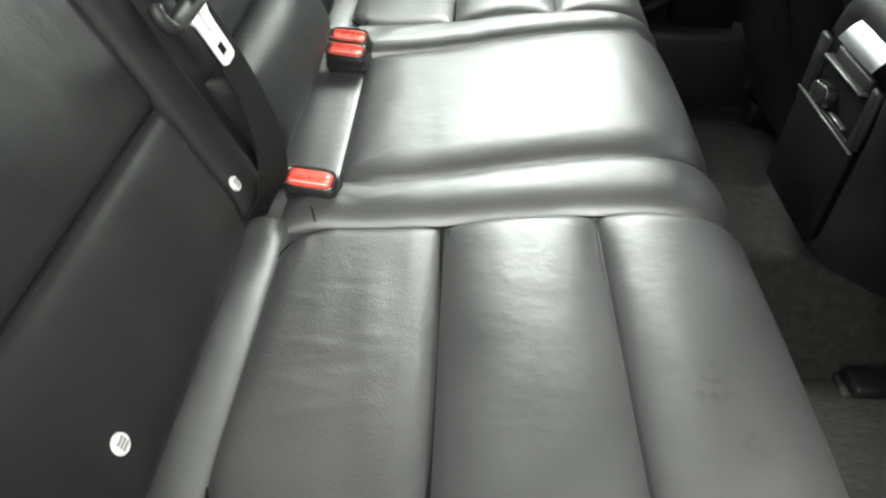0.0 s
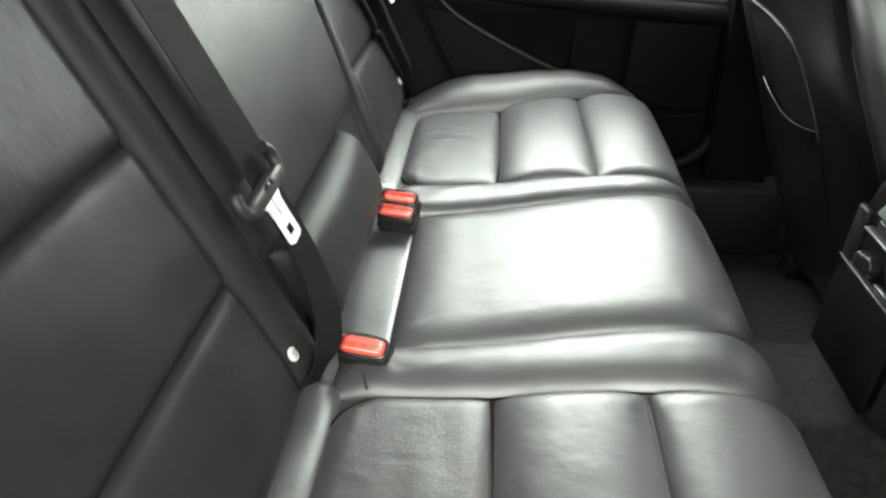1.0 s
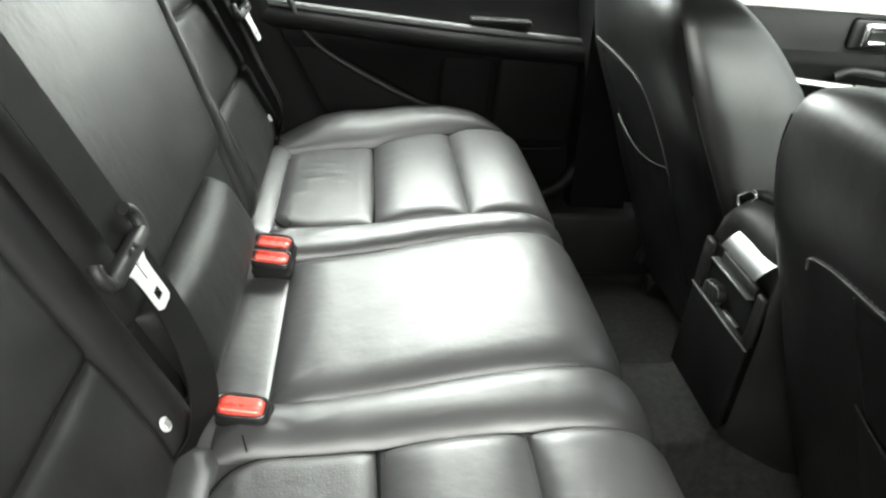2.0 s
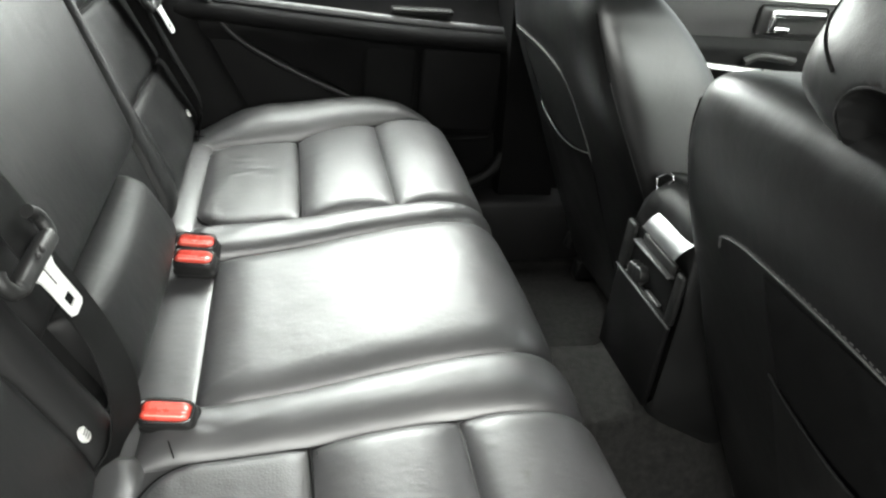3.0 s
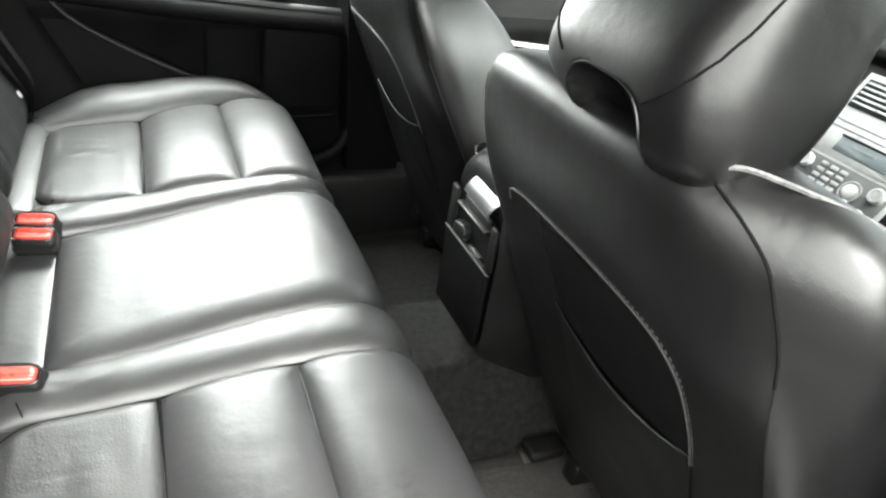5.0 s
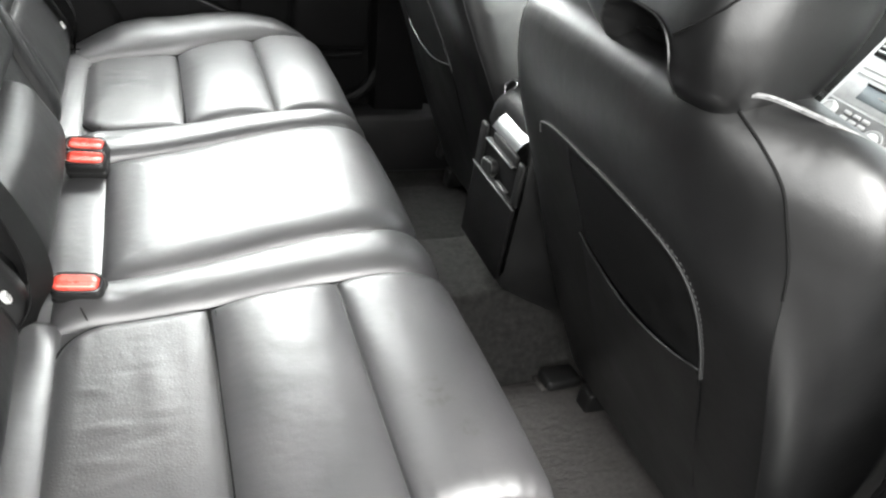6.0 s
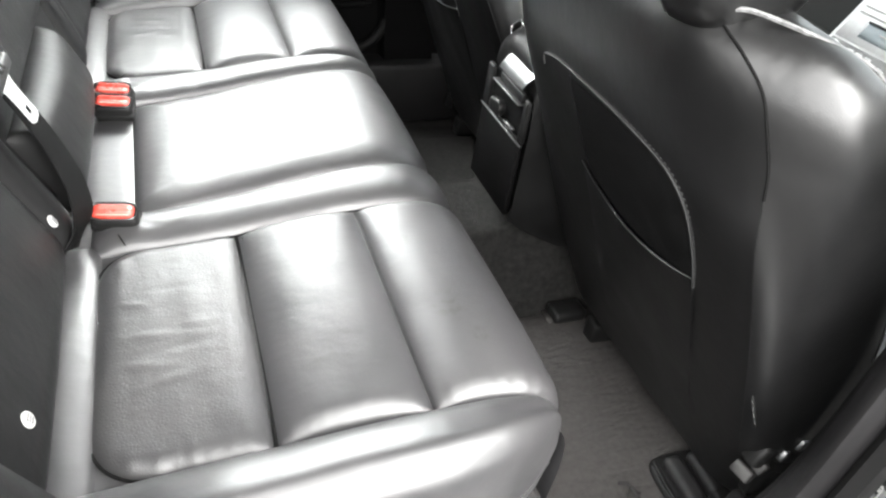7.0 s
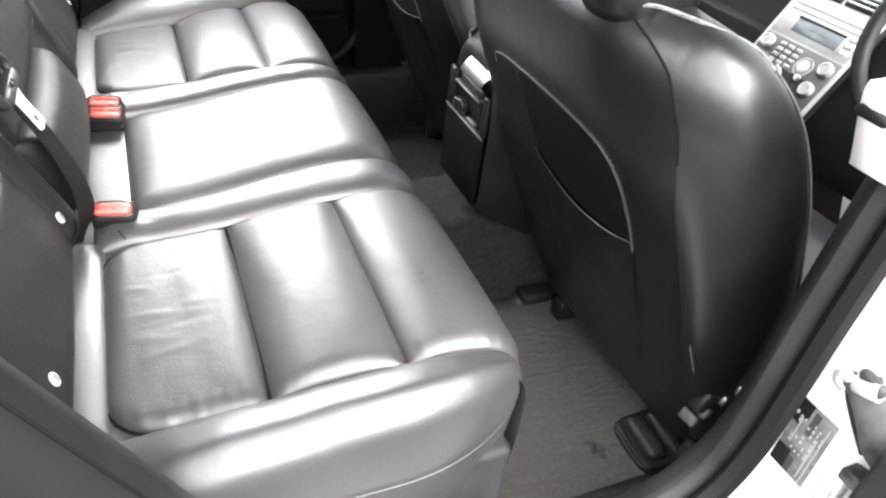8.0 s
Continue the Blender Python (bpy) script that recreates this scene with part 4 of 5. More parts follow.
for x, zb, zt, hw in ((0.640, 0.235, 0.46, 0.088), (0.628, 0.24, 0.50, 0.090), (0.632, 0.22, 0.525, 0.090), (0.66, 0.20, 0.545, 0.092), (0.75, 0.15, 0.55, 0.095), (1.0, 0.14, 0.50, 0.10), (1.34, 0.14, 0.40, 0.11)):
    rows.append([Vector((x, y * hw, z)) for y, z in ((-0.9, zb), (-1, zb + 0.02), (-1, zt - 0.095), (-0.96, zt - 0.06), (-0.87, zt - 0.03), (-0.70, zt - 0.010), (-0.4, zt), (0, zt + 0.003), (0.4, zt), (0.70, zt - 0.010), (0.87, zt - 0.03), (0.96, zt - 0.06), (1, zt - 0.095), (1, zb + 0.02), (0.9, zb))])
part("body", grid_bm(rows, closed_u=True, cap=True), PLASTIC, console)
m = pose(0.6225, 0, 0.40, 0, 0, 0)
part("lower_panel", moved(box(-0.006, 0.004, -0.083, 0.083, -0.165, -0.020, 0.004, 2), m), DOORSKIN, console)
part("chrome_strip", moved(box(-0.008, -0.004, -0.090, 0.085, -0.0195, -0.0165, 0.001, 1), m), CONSOLEMETAL, console)
part("bezel", moved(join(box(-0.006, 0.004, -0.088, -0.070, -0.0165, 0.062, 0.004, 2), box(-0.006, 0.004, 0.058, 0.085, -0.0165, 0.062, 0.004, 2), box(-0.006, 0.004, -0.07, 0.058, -0.0165, -0.012, 0.002, 1)), m), PLASTIC, console)
part("recess", moved(box(0.0, 0.003, -0.07, 0.058, -0.012, 0.062), m), POCKET, console)
part("shelf_bar", moved(box(-0.012, 0.002, -0.062, 0.046, 0.044, 0.048, 0.0015, 1), m), CONSOLEMETAL, console)
part("shelf_face", moved(box(-0.006, 0.002, -0.062, 0.030, 0.049, 0.066, 0.003, 2), m), TRIM, console)
for y, z in ((0.030, 0.004), (0.019, 0.006), (0.008, 0.008)):
    k = part("socket_cover", moved(lathe([(0.0125, 0), (0.0135, 0.006), (0.012, 0.012), (0.006, 0.013)]), pose(0.622, y, 0.400 + z, 0, -90, 0)), PLASTIC, console, "round socket cover with a pale ring")
    ringpts = [(0.6105, y + 0.0105 * math.cos(a), 0.400 + z + 0.0105 * math.sin(a)) for a in (math.radians(d) for d in range(-30, 181, 15))]
    part("ring", tube(ringpts, 0.0014, 6, smooth_path=False), CONSOLEMETAL, k)
part("switch", moved(box(-0.008, 0.0, -0.052, -0.012, -0.008, -0.004, 0.0015, 1), m), CONSOLEMETAL, console)
part("switch", moved(box(-0.008, 0.0, 0.004, 0.010, -0.009, -0.003, 0.0015, 1), m), CONSOLEMETAL, console)
rows = []
for i in range(9):
    a = math.radians(lerp(12, 64, i / 8))
    rows.append([Vector((0.665 - 0.053 * math.cos(a), y - 0.012 * i / 8, 0.462 + 0.052 * math.sin(a))) for y in (-0.062, -0.04, 0, 0.020, 0.034)])
part("silver_cap", grid_bm(rows), SATIN, console, "curved silver lid edge")
handle = thing("console_handle", "black looped handle on top of the centre console", "handle", at=(0.67, 0.05, 0.50))
part("loop", tube([(0.672, 0.128, 0.455), (0.668, 0.118, 0.490), (0.664, 0.097, 0.517), (0.662, 0.062, 0.537), (0.662, 0.025, 0.548), (0.668, -0.01, 0.548)], 0.0085, 8), PLASTIC, handle)
part("clasp", tube([(0.652, 0.094, 0.522), (0.650, 0.080, 0.512), (0.650, 0.064, 0.518), (0.652, 0.050, 0.540), (0.654, 0.070, 0.540), (0.652, 0.094, 0.522)], 0.0024, 8), CHROME, handle, "bright metal clasp")

# ---- floor, tunnel, mats ----
rows = []
for i in range(41):
    x = lerp(0.30, 1.75, i / 40)
    row = []
    for k in range(161):
        y = lerp(-0.74, 0.74, k / 160)
        t = min(1.0, max(0.0, (0.186 - y) / 0.022)) if y > 0.05 else min(1.0, max(0.0, (y + 0.125) / 0.11))
        z = (0.158 + 0.06 * min(1.0, max(0.0, (x - 0.685) / 0.05))) * t * t * (3 - 2 * t)
        e = max(0.0, abs(y) - 0.66) / 0.08
        z += 0.10 * e * e
        z += 0.0035 * noise.noise(Vector((x * 9, y * 9, 0.5)))
        row.append((x, y, z))
    rows.append(row)
single("floor", grid_bm(rows), CARPET, "dark charcoal carpet over the floor and tunnel", "floor", "structure")


def floor_mat(x0, x1, y0, y1, label, cloth):
    rows = []
    for i in range(21):
        row = []
        for k in range(25):
            u, v = i / 20, k / 24
            x, y = lerp(x0, x1, u), lerp(y0, y1, v)
            edge = min(min(u, 1 - u) * (x1 - x0), min(v, 1 - v) * (y1 - y0))
            z = 0.004 + 0.007 * round_over(edge, 0.008) + 0.004 * noise.noise(Vector((x * 7, y * 7, 4)))
            row.append((x, y, z))
        rows.append(row)
    return single("floor_mat", grid_bm(rows), cloth, label, "mat", "", "floor mats")


# near mat lightened for door light, far mat darkened as its shade
floor_mat(0.42, 0.86, -0.605, -0.125, "grey worn carpet mat in the footwell by the open door", MAT)
floor_mat(0.42, 0.86, 0.225, 0.62, "carpet mat in the far rear footwell, darkened for shade", CARPET)
single("leaf_scrap", join(tube([(0.674, -0.522, 0.016), (0.683, -0.532, 0.024), (0.690, -0.545, 0.020), (0.692, -0.562, 0.015)], 0.0030, 6, 0.4), tube([(0.690, -0.528, 0.016), (0.684, -0.536, 0.024), (0.676, -0.546, 0.016)], 0.0022, 6, 0.4), tube([(0.690, -0.543, 0.020), (0.700, -0.548, 0.016)], 0.0018, 6, 0.5)), SILLGREY, "small dark leaf scrap lying on the mat", "litter")

# ---- far doors ----
def door_inner(sign, x0, x1, name, label, far):
    d = thing(name, label, "car door", at=((x0 + x1) / 2, sign * 0.75, 0.2))
    y = sign * 0.735
    t = sign * 0.035
    rows = []
    for x in [lerp(x0, x1, k / 20) for k in range(21)]:
        rows.append([Vector((x, sign * yy, z)) for yy, z in ((0.748, 0.17), (0.738, 0.20), (0.734, 0.30), (0.735, 0.42), (0.728, 0.50), (0.712, 0.535), (0.700, 0.560), (0.703, 0.580), (0.722, 0.60), (0.735, 0.64), (0.742, 0.70), (0.752, 0.715), (0.82, 0.715), (0.84, 0.6), (0.84, 0.17))])
    part("panel", grid_bm(rows, closed_u=True, cap=True), DOORSKIN, d)
    return d


far_door = door_inner(1, -0.34, 0.625, "rear_door", "closed black rear door with moulded armrest and trim line", True)
part("trim_strip", tube([(-0.20, 0.716, 0.636), (-0.02, 0.706, 0.622), (0.15, 0.699, 0.612), (0.32, 0.697, 0.601), (0.48, 0.697, 0.592), (0.58, 0.699, 0.587)], 0.009, 10, 0.6), DULL, far_door, "dull satin strip along the armrest")
part("armrest", tube([(-0.20, 0.712, 0.606), (0.05, 0.700, 0.592), (0.30, 0.692, 0.575), (0.58, 0.692, 0.562)], 0.022, 12, 0.8), DOORSKIN, far_door)
part("seal", tube([(-0.050, 0.705, 0.68), (-0.030, 0.700, 0.62), (-0.010, 0.697, 0.580), (0.042, 0.697, 0.533), (0.152, 0.698, 0.474), (0.258, 0.70, 0.428), (0.40, 0.705, 0.365)], 0.006, 8), TRIM, far_door, "curved moulded edge of the lower panel")
part("lower_moulding", moved(box(-0.28, 0.30, -0.012, 0.012, -0.10, 0.10, 0.01, 2), pose(0.12, 0.722, 0.385, 0, 26, 0)), DOORSKIN, far_door)
part("speaker_panel", box(0.278, 0.392, 0.712, 0.735, 0.395, 0.543, 0.010, 3), POCKET, far_door, "dark recessed panel")
part("front_moulding", box(0.400, 0.590, 0.708, 0.735, 0.350, 0.545, 0.014, 3), DOORSKIN, far_door)
part("door_pocket", tube([(0.40, 0.712, 0.345), (0.48, 0.706, 0.338), (0.57, 0.708, 0.343)], 0.007, 8), DOORSKIN, far_door)
part("window_switch", box(0.33, 0.46, 0.695, 0.725, 0.612, 0.622, 0.004, 2), PLASTIC, far_door)
part("bumper_seal", tube([(0.615, 0.712, 0.66), (0.628, 0.705, 0.50), (0.624, 0.703, 0.36), (0.595, 0.705, 0.265), (0.53, 0.71, 0.222), (0.42, 0.715, 0.21), (0.2, 0.72, 0.205)], 0.013, 10), RUBBER, far_door, "thick black rubber door seal")
fdoor = door_inner(1, 0.76, 1.75, "front_door", "closed grey front passenger door with chrome handle", True)
part("upper_panel", box(0.78, 1.72, 0.718, 0.735, 0.545, 0.70, 0.006, 2), TRIM, fdoor)
part("trim_strip", tube([(0.82, 0.700, 0.556), (1.05, 0.698, 0.535), (1.27, 0.698, 0.520), (1.6, 0.70, 0.50)], 0.008, 10, 0.5), SILVER, fdoor, "satin silver strip along the armrest")
part("handle_cup", box(1.180, 1.36, 0.708, 0.722, 0.604, 0.674, 0.012, 3), PLASTIC, fdoor)
part("door_handle", join(box(1.202, 1.222, 0.694, 0.712, 0.612, 0.664, 0.006, 3), box(1.208, 1.345, 0.692, 0.708, 0.648, 0.666, 0.006, 3), box(1.215, 1.262, 0.696, 0.710, 0.612, 0.628, 0.005, 3)), CHROME, fdoor, "chrome pull handle")
part("panel_line", tube([(1.02, 0.716, 0.588), (1.06, 0.715, 0.587), (1.095, 0.716, 0.583)], 0.003, 6), PLASTIC, fdoor)
part("switch_pod", tube([(1.17, 0.702, 0.545), (1.21, 0.698, 0.560), (1.30, 0.698, 0.552)], 0.010, 8), PLASTIC, fdoor)
part("sill_strip", box(0.80, 1.75, 0.708, 0.74, 0.682, 0.712, 0.006, 2), PALE, fdoor)
door_inner(-1, 0.85, 1.75, "front_door", "closed front door beside the steering wheel, dark inner panel", False)
# far sill, pillars and body
single("far_sill", box(0.20, 0.90, 0.655, 0.80, 0.03, 0.196, 0.012, 2), TRIM, "dark scuffed sill trim under the far door", "sill", "structure")

# ---- body shell: pillars, roof, glass ----
def pillar(name, ring_low, ring_high, material, label, levels=6):
    rows = []
    for i in range(levels + 1):
        u = i / levels
        rows.append([Vector(a).lerp(Vector(b), u) for a, b in zip(ring_low, ring_high)])
    return single(name, grid_bm(rows, closed_u=True, cap=True), material, label, "pillar", "structure")


pillar("pillar_far_b", [(0.63, 0.72, 0.05), (0.77, 0.72, 0.05), (0.79, 0.84, 0.05), (0.61, 0.84, 0.05)], [(0.52, 0.58, 1.17), (0.62, 0.58, 1.17), (0.62, 0.66, 1.17), (0.52, 0.66, 1.17)], DOORSKIN, "dark centre pillar between the far doors")
pillar("pillar_far_c", [(-0.75, 0.72, 0.3), (-0.10, 0.790, 0.3), (-0.10, 0.84, 0.3), (-0.75, 0.84, 0.3)], [(-0.62, 0.55, 1.15), (-0.16, 0.59, 1.15), (-0.16, 0.65, 1.15), (-0.62, 0.65, 1.15)], DASH, "dark rear quarter pillar on the far side")
pillar("pillar_near_c", [(-0.75, -0.84, 0.3), (-0.33, -0.84, 0.3), (-0.33, -0.775, 0.3), (-0.75, -0.70, 0.3)], [(-0.62, -0.65, 1.15), (-0.40, -0.65, 1.15), (-0.40, -0.57, 1.15), (-0.62, -0.55, 1.15)], PALE, "pale grey rear quarter pillar by the open door")
rows = []
for x, z in ((-0.85, 1.06), (-0.6, 1.13), (-0.2, 1.18), (0.3, 1.20), (0.8, 1.18), (1.05, 1.14)):
    rows.append([(x, y, z - 0.05 * (abs(y) / 0.62) ** 3) for y in [lerp(-0.62, 0.62, k / 16) for k in range(17)]] + [(x, y, z + 0.05 - 0.05 * (abs(y) / 0.62) ** 3) for y in [lerp(0.62, -0.62, k / 16) for k in range(17)]])
single("ceiling", grid_bm(rows, closed_u=True, cap=True), HEADLINER, "pale woven headliner under the roof", "ceiling", "structure")
rows = []
for x, z in ((-1.25, 0.92), (-0.70, 0.97), (-0.32, 0.99)):
    rows.append([(x, y, z) for y in (-0.72, 0, 0.72)] + [(x, y, z - 0.03) for y in (0.72, 0, -0.72)])
single("parcel_shelf", grid_bm(rows, closed_u=True, cap=True), DASH, "dark shelf behind the rear backrest", "shelf", "structure")


def pane(name, corners, label, glass=None):
    a, b, c, d = [Vector(v) for v in corners]
    n = (b - a).cross(d - a).normalized() * 0.004
    bm = bmesh.new()
    lo = [bm.verts.new(v) for v in (a, b, c, d)]
    hi = [bm.verts.new(v + n) for v in (a, b, c, d)]
    bm.faces.new(lo)
    bm.faces.new(hi[::-1])
    for i in range(4):
        bm.faces.new((lo[i], lo[(i + 1) % 4], hi[(i + 1) % 4], hi[i]))
    ob = single(name, bm, glass or GLASS, label, "window", "structure", smooth=False)
    ob.visible_shadow = False
    return ob


pane("window_1", [(-0.33, 0.80, 0.70), (0.60, 0.80, 0.70), (0.55, 0.64, 1.13), (-0.36, 0.64, 1.13)], "clear glass of the far rear door")
pane("window_2", [(0.74, 0.80, 0.70), (1.75, 0.80, 0.70), (1.02, 0.64, 1.11), (0.60, 0.64, 1.13)], "clear glass of the far front door")
pane("window_3", [(-1.3, -0.66, 0.94), (-1.3, 0.66, 0.94), (-0.82, 0.58, 1.10), (-0.82, -0.58, 1.10)], "unseen sloping rear window, darkened to cut light", DIMMED)
pane("window_5", [(0.72, -0.82, 0.70), (1.75, -0.82, 0.70), (1.02, -0.66, 1.11), (0.58, -0.66, 1.13)], "clear glass of the near front door")
pane("window_4", [(1.85, -0.70, 0.72), (1.85, 0.70, 0.72), (1.06, 0.58, 1.13), (1.06, -0.58, 1.13)], "clear sloping windscreen")
single("wall_rear", box(-1.34, -1.28, -0.8, 0.8, -0.1, 0.93), DOORSKIN, "dark closed boot bulkhead", "wall", "structure")
single("body_far_flank", box(-1.3, 2.4, 0.845, 0.90, -0.15, 0.70, 0.02), PAINT, "white painted outer flank of the car", "car body", "structure")

single("body_near_front", box(0.80, 2.4, -0.888, -0.848, -0.12, 0.70, 0.015), PAINT, "white painted front door and wing", "car body", "structure")
single("body_near_quarter", box(-1.3, -0.36, -0.888, -0.785, -0.12, 0.95, 0.03), PAINT, "white painted rear quarter panel", "car body", "structure")
single("body_far_quarter", box(-1.3, -0.36, 0.785, 0.842, 0.3, 0.95, 0.03), PAINT, "white painted far rear quarter panel", "car body", "structure")

rows = []
for x, z in ((-0.88, 1.115), (-0.6, 1.19), (-0.2, 1.24), (0.3, 1.26), (0.8, 1.24), (1.08, 1.20)):
    rows.append([(x, y, z - 0.05 * (abs(y) / 0.66) ** 3) for y in [lerp(-0.66, 0.66, k / 16) for k in range(17)]] + [(x, y, z + 0.012 - 0.05 * (abs(y) / 0.66) ** 3) for y in [lerp(0.66, -0.66, k / 16) for k in range(17)]])
single("roof", grid_bm(rows, closed_u=True, cap=True), PAINT, "white painted roof skin of the car", "roof", "structure")
for nm, pts, lab_text in (("bonnet", ((1.86, 0.74), (2.2, 0.71), (2.55, 0.64), (2.75, 0.54), (2.80, 0.40)), "white painted bonnet of the car"), ("boot_lid", ((-1.30, 0.94), (-1.55, 0.93), (-1.78, 0.88), (-1.86, 0.70), (-1.88, 0.45)), "white painted boot lid of the car")):
    rows = [[(x, y, z - 0.03 * (abs(y) / 0.8) ** 4) for y in [lerp(-0.82, 0.82, k / 12) for k in range(13)]] + [(x, y, z - 0.02 - 0.03 * (abs(y) / 0.8) ** 4) for y in [lerp(0.82, -0.82, k / 12) for k in range(13)]] for x, z in pts]
    single(nm, grid_bm(rows, closed_u=True, cap=True), PAINT, lab_text, "car body", "structure")

# ---- near side: centre pillar with trim, seal, painted face and label ----
opening = smoothline([(0.700, 0, 0.697), (0.690, 0, 0.60), (0.682, 0, 0.50), (0.677, 0, 0.40), (0.668, 0, 0.31), (0.640, 0, 0.240), (0.585, 0, 0.203), (0.48, 0, 0.190), (0.25, 0, 0.186), (0.0, 0, 0.188)], 8)


def round_opening(section):
    """Sweep (outwards, y) pairs down the pillar and back along the sill."""
    rows = []
    for i, p in enumerate(opening):
        d = (opening[min(i + 1, len(opening) - 1)] - opening[max(i - 1, 0)]).normalized()
        n = Vector((-d.z, 0, d.x))
        rows.append([p + n * a + Vector((0, b, 0)) for a, b in section])
    return grid_bm(rows, closed_u=True, cap=True)


single("pillar_trim", round_opening(((0.13, -0.672), (0.075, -0.690), (0.052, -0.7025), (0.049, -0.7075), (0.044, -0.7065), (0.032, -0.7145), (0.029, -0.7195), (0.024, -0.7185), (0.012, -0.730), (0.001, -0.741), (0.0, -0.747), (0.006, -0.751), (0.008, -0.756), (0.020, -0.762), (0.050, -0.764), (0.13, -0.72))), PILLARTRIM, "dark grey plastic trim of the centre pillar and sill", "pillar", "structure")
rows = []
for z, dx, dy in ((0.672, -0.004, -0.001), (0.678, -0.007, -0.003), (0.745, -0.031, -0.003), (0.764, -0.036, -0.002), (0.769, -0.030, 0.0), (0.770, 0.020, 0.004), (0.85, 0.0, 0.03), (1.0, -0.05, 0.09), (1.16, -0.10, 0.16)):
    drop = max(0.0, 0.70 - z) / 0.03
    rows.append([Vector((0.664 + dx + a, b + dy, z + drop * (0.020 - 0.45 * min(a, 0.06)))) for a, b in ((0.0, -0.744), (0.006, -0.728), (0.02, -0.718), (0.12, -0.718), (0.12, -0.775), (0.05, -0.775), (0.02, -0.770), (0.004, -0.760))])
upper = single("pillar_upper_trim", grid_bm(rows, closed_u=True, cap=True), PALE, "pale grey upper trim of the centre pillar with a belt slot", "pillar", "structure")
part("belt_slot", moved(box(-0.006, 0.020, -0.018, 0.016, -0.006, 0.004, 0.002, 1), pose(0.6335, -0.749, 0.752, 0, 0, 0)), PLASTIC, upper)
single("door_seal", join(round_opening(((0.014, -0.764), (0.008, -0.772), (0.012, -0.786), (0.026, -0.790), (0.036, -0.784), (0.036, -0.764)))), RUBBER, "black rubber seal round the rear door opening", "seal", "structure")
# painted pillar face, turned outwards, running down into the sill
rows = []
for i in range(15):
    z = lerp(-0.08, 1.12, i / 14)
    tilt = max(0, z - 0.65) * 0.35
    x0 = 0.750 - max(0, z - 0.65) * 0.20
    rows.append([Vector((x0 - 0.03, -0.745 + tilt, z)), Vector((x0 - 0.004, -0.750 + tilt, z)), Vector((x0, -0.756 + tilt, z)), Vector((x0 + 0.004, -0.855 + tilt, z)), Vector((x0 + 0.012, -0.872 + tilt, z)), Vector((x0 + 0.03, -0.884 + tilt, z)), Vector((x0 + 0.09, -0.890 + tilt, z)), Vector((x0 + 0.09, -0.745 + tilt, z))])
single("pillar_near_b", grid_bm(rows, closed_u=True, cap=True), PAINT, "glossy white painted centre pillar", "pillar", "structure")
rows = []
for x in [lerp(-0.45, 0.70, k / 12) for k in range(13)]:
    rows.append([Vector((x, y, z)) for y, z in ((-0.772, 0.02), (-0.772, 0.10), (-0.774, 0.165), (-0.778, 0.174), (-0.79, 0.176), (-0.83, 0.165), (-0.87, 0.10), (-0.88, -0.12), (-0.772, -0.12))])
single("near_sill", grid_bm(rows, closed_u=True, cap=True), PAINT, "white painted door sill", "sill", "structure")
# information label
LX, LY, LZ = 0.7505, -0.796, 0.314
lab = thing("information_label", "dark and silver information label with worn print", "label", at=(LX, LY, LZ))


def on_label(a0, a1, b0, b1, depth):
    return box(LX - depth - 0.0004, LX - depth + 0.0004, LY - a1, LY - a0, LZ + b0, LZ + b1)


part("film", on_label(-0.031, 0.023, -0.057, 0.057, 0.0), STICKER2, lab)
part("dark_patch", on_label(-0.0306, -0.012, 0.032, 0.0565, 0.0008), STICKER, lab)
part("dark_patch", on_label(-0.0306, -0.020, 0.018, 0.032, 0.0008), STICKER, lab)
part("dark_patch", on_label(-0.0306, -0.010, -0.0565, -0.024, 0.0008), STICKER, lab)
part("grey_band", on_label(-0.010, -0.001, -0.056, -0.030, 0.0008), FACE, lab)
part("grey_band", on_label(-0.008, 0.001, 0.014, 0.052, 0.0008), FACE, lab)
rng = random.Random(5)
for row in range(7):
    for col in range(7):
        if rng.random() < 0.62:
            a, b = -0.029 + row * 0.0072, -0.020 + col * 0.0085 + rng.uniform(-0.001, 0.001)
            part("print_bar", on_label(a, a + rng.uniform(0.0016, 0.0030), b, b + rng.uniform(0.003, 0.0062), 0.0016), BADGE, lab)
for a, b0, b1 in ((0.010, -0.050, 0.020), (0.016, -0.054, 0.046), (-0.019, -0.012, 0.030)):
    part("print_bar", on_label(a, a + 0.0014, b0, b1, 0.0016), BADGE, lab)
# door check strap and hinge on the pillar
chk = thing("door_check", "greasy steel door check arm bolted to the pillar", "hinge", at=(0.80, -0.84, 0.40))
part("bracket", join(box(0.736, 0.752, -0.822, -0.796, 0.424, 0.452, 0.008, 3), box(0.738, 0.752, -0.842, -0.806, 0.440, 0.466, 0.008, 3)), GREASY, chk)
part("bolt", moved(lathe([(0.013, 0), (0.013, 0.006), (0.009, 0.009), (0.006, 0.009), (0.005, 0.006)], 16), pose(0.738, -0.801, 0.441, 0, -90, 0)), STEEL, chk)
part("roller", moved(lathe([(0.011, -0.014), (0.012, -0.010), (0.012, 0.010), (0.011, 0.014)], 16), pose(0.735, -0.827, 0.455, 70, 0, 0)), STEEL, chk)
part("arm", join(tube([(0.737, -0.816, 0.456), (0.738, -0.834, 0.440), (0.741, -0.852, 0.418), (0.748, -0.872, 0.390), (0.78, -0.92, 0.350)], 0.019, 12, 0.30), box(0.728, 0.742, -0.845, -0.812, 0.452, 0.470, 0.006, 3)), ARM, chk, "dull grey pressed steel arm")
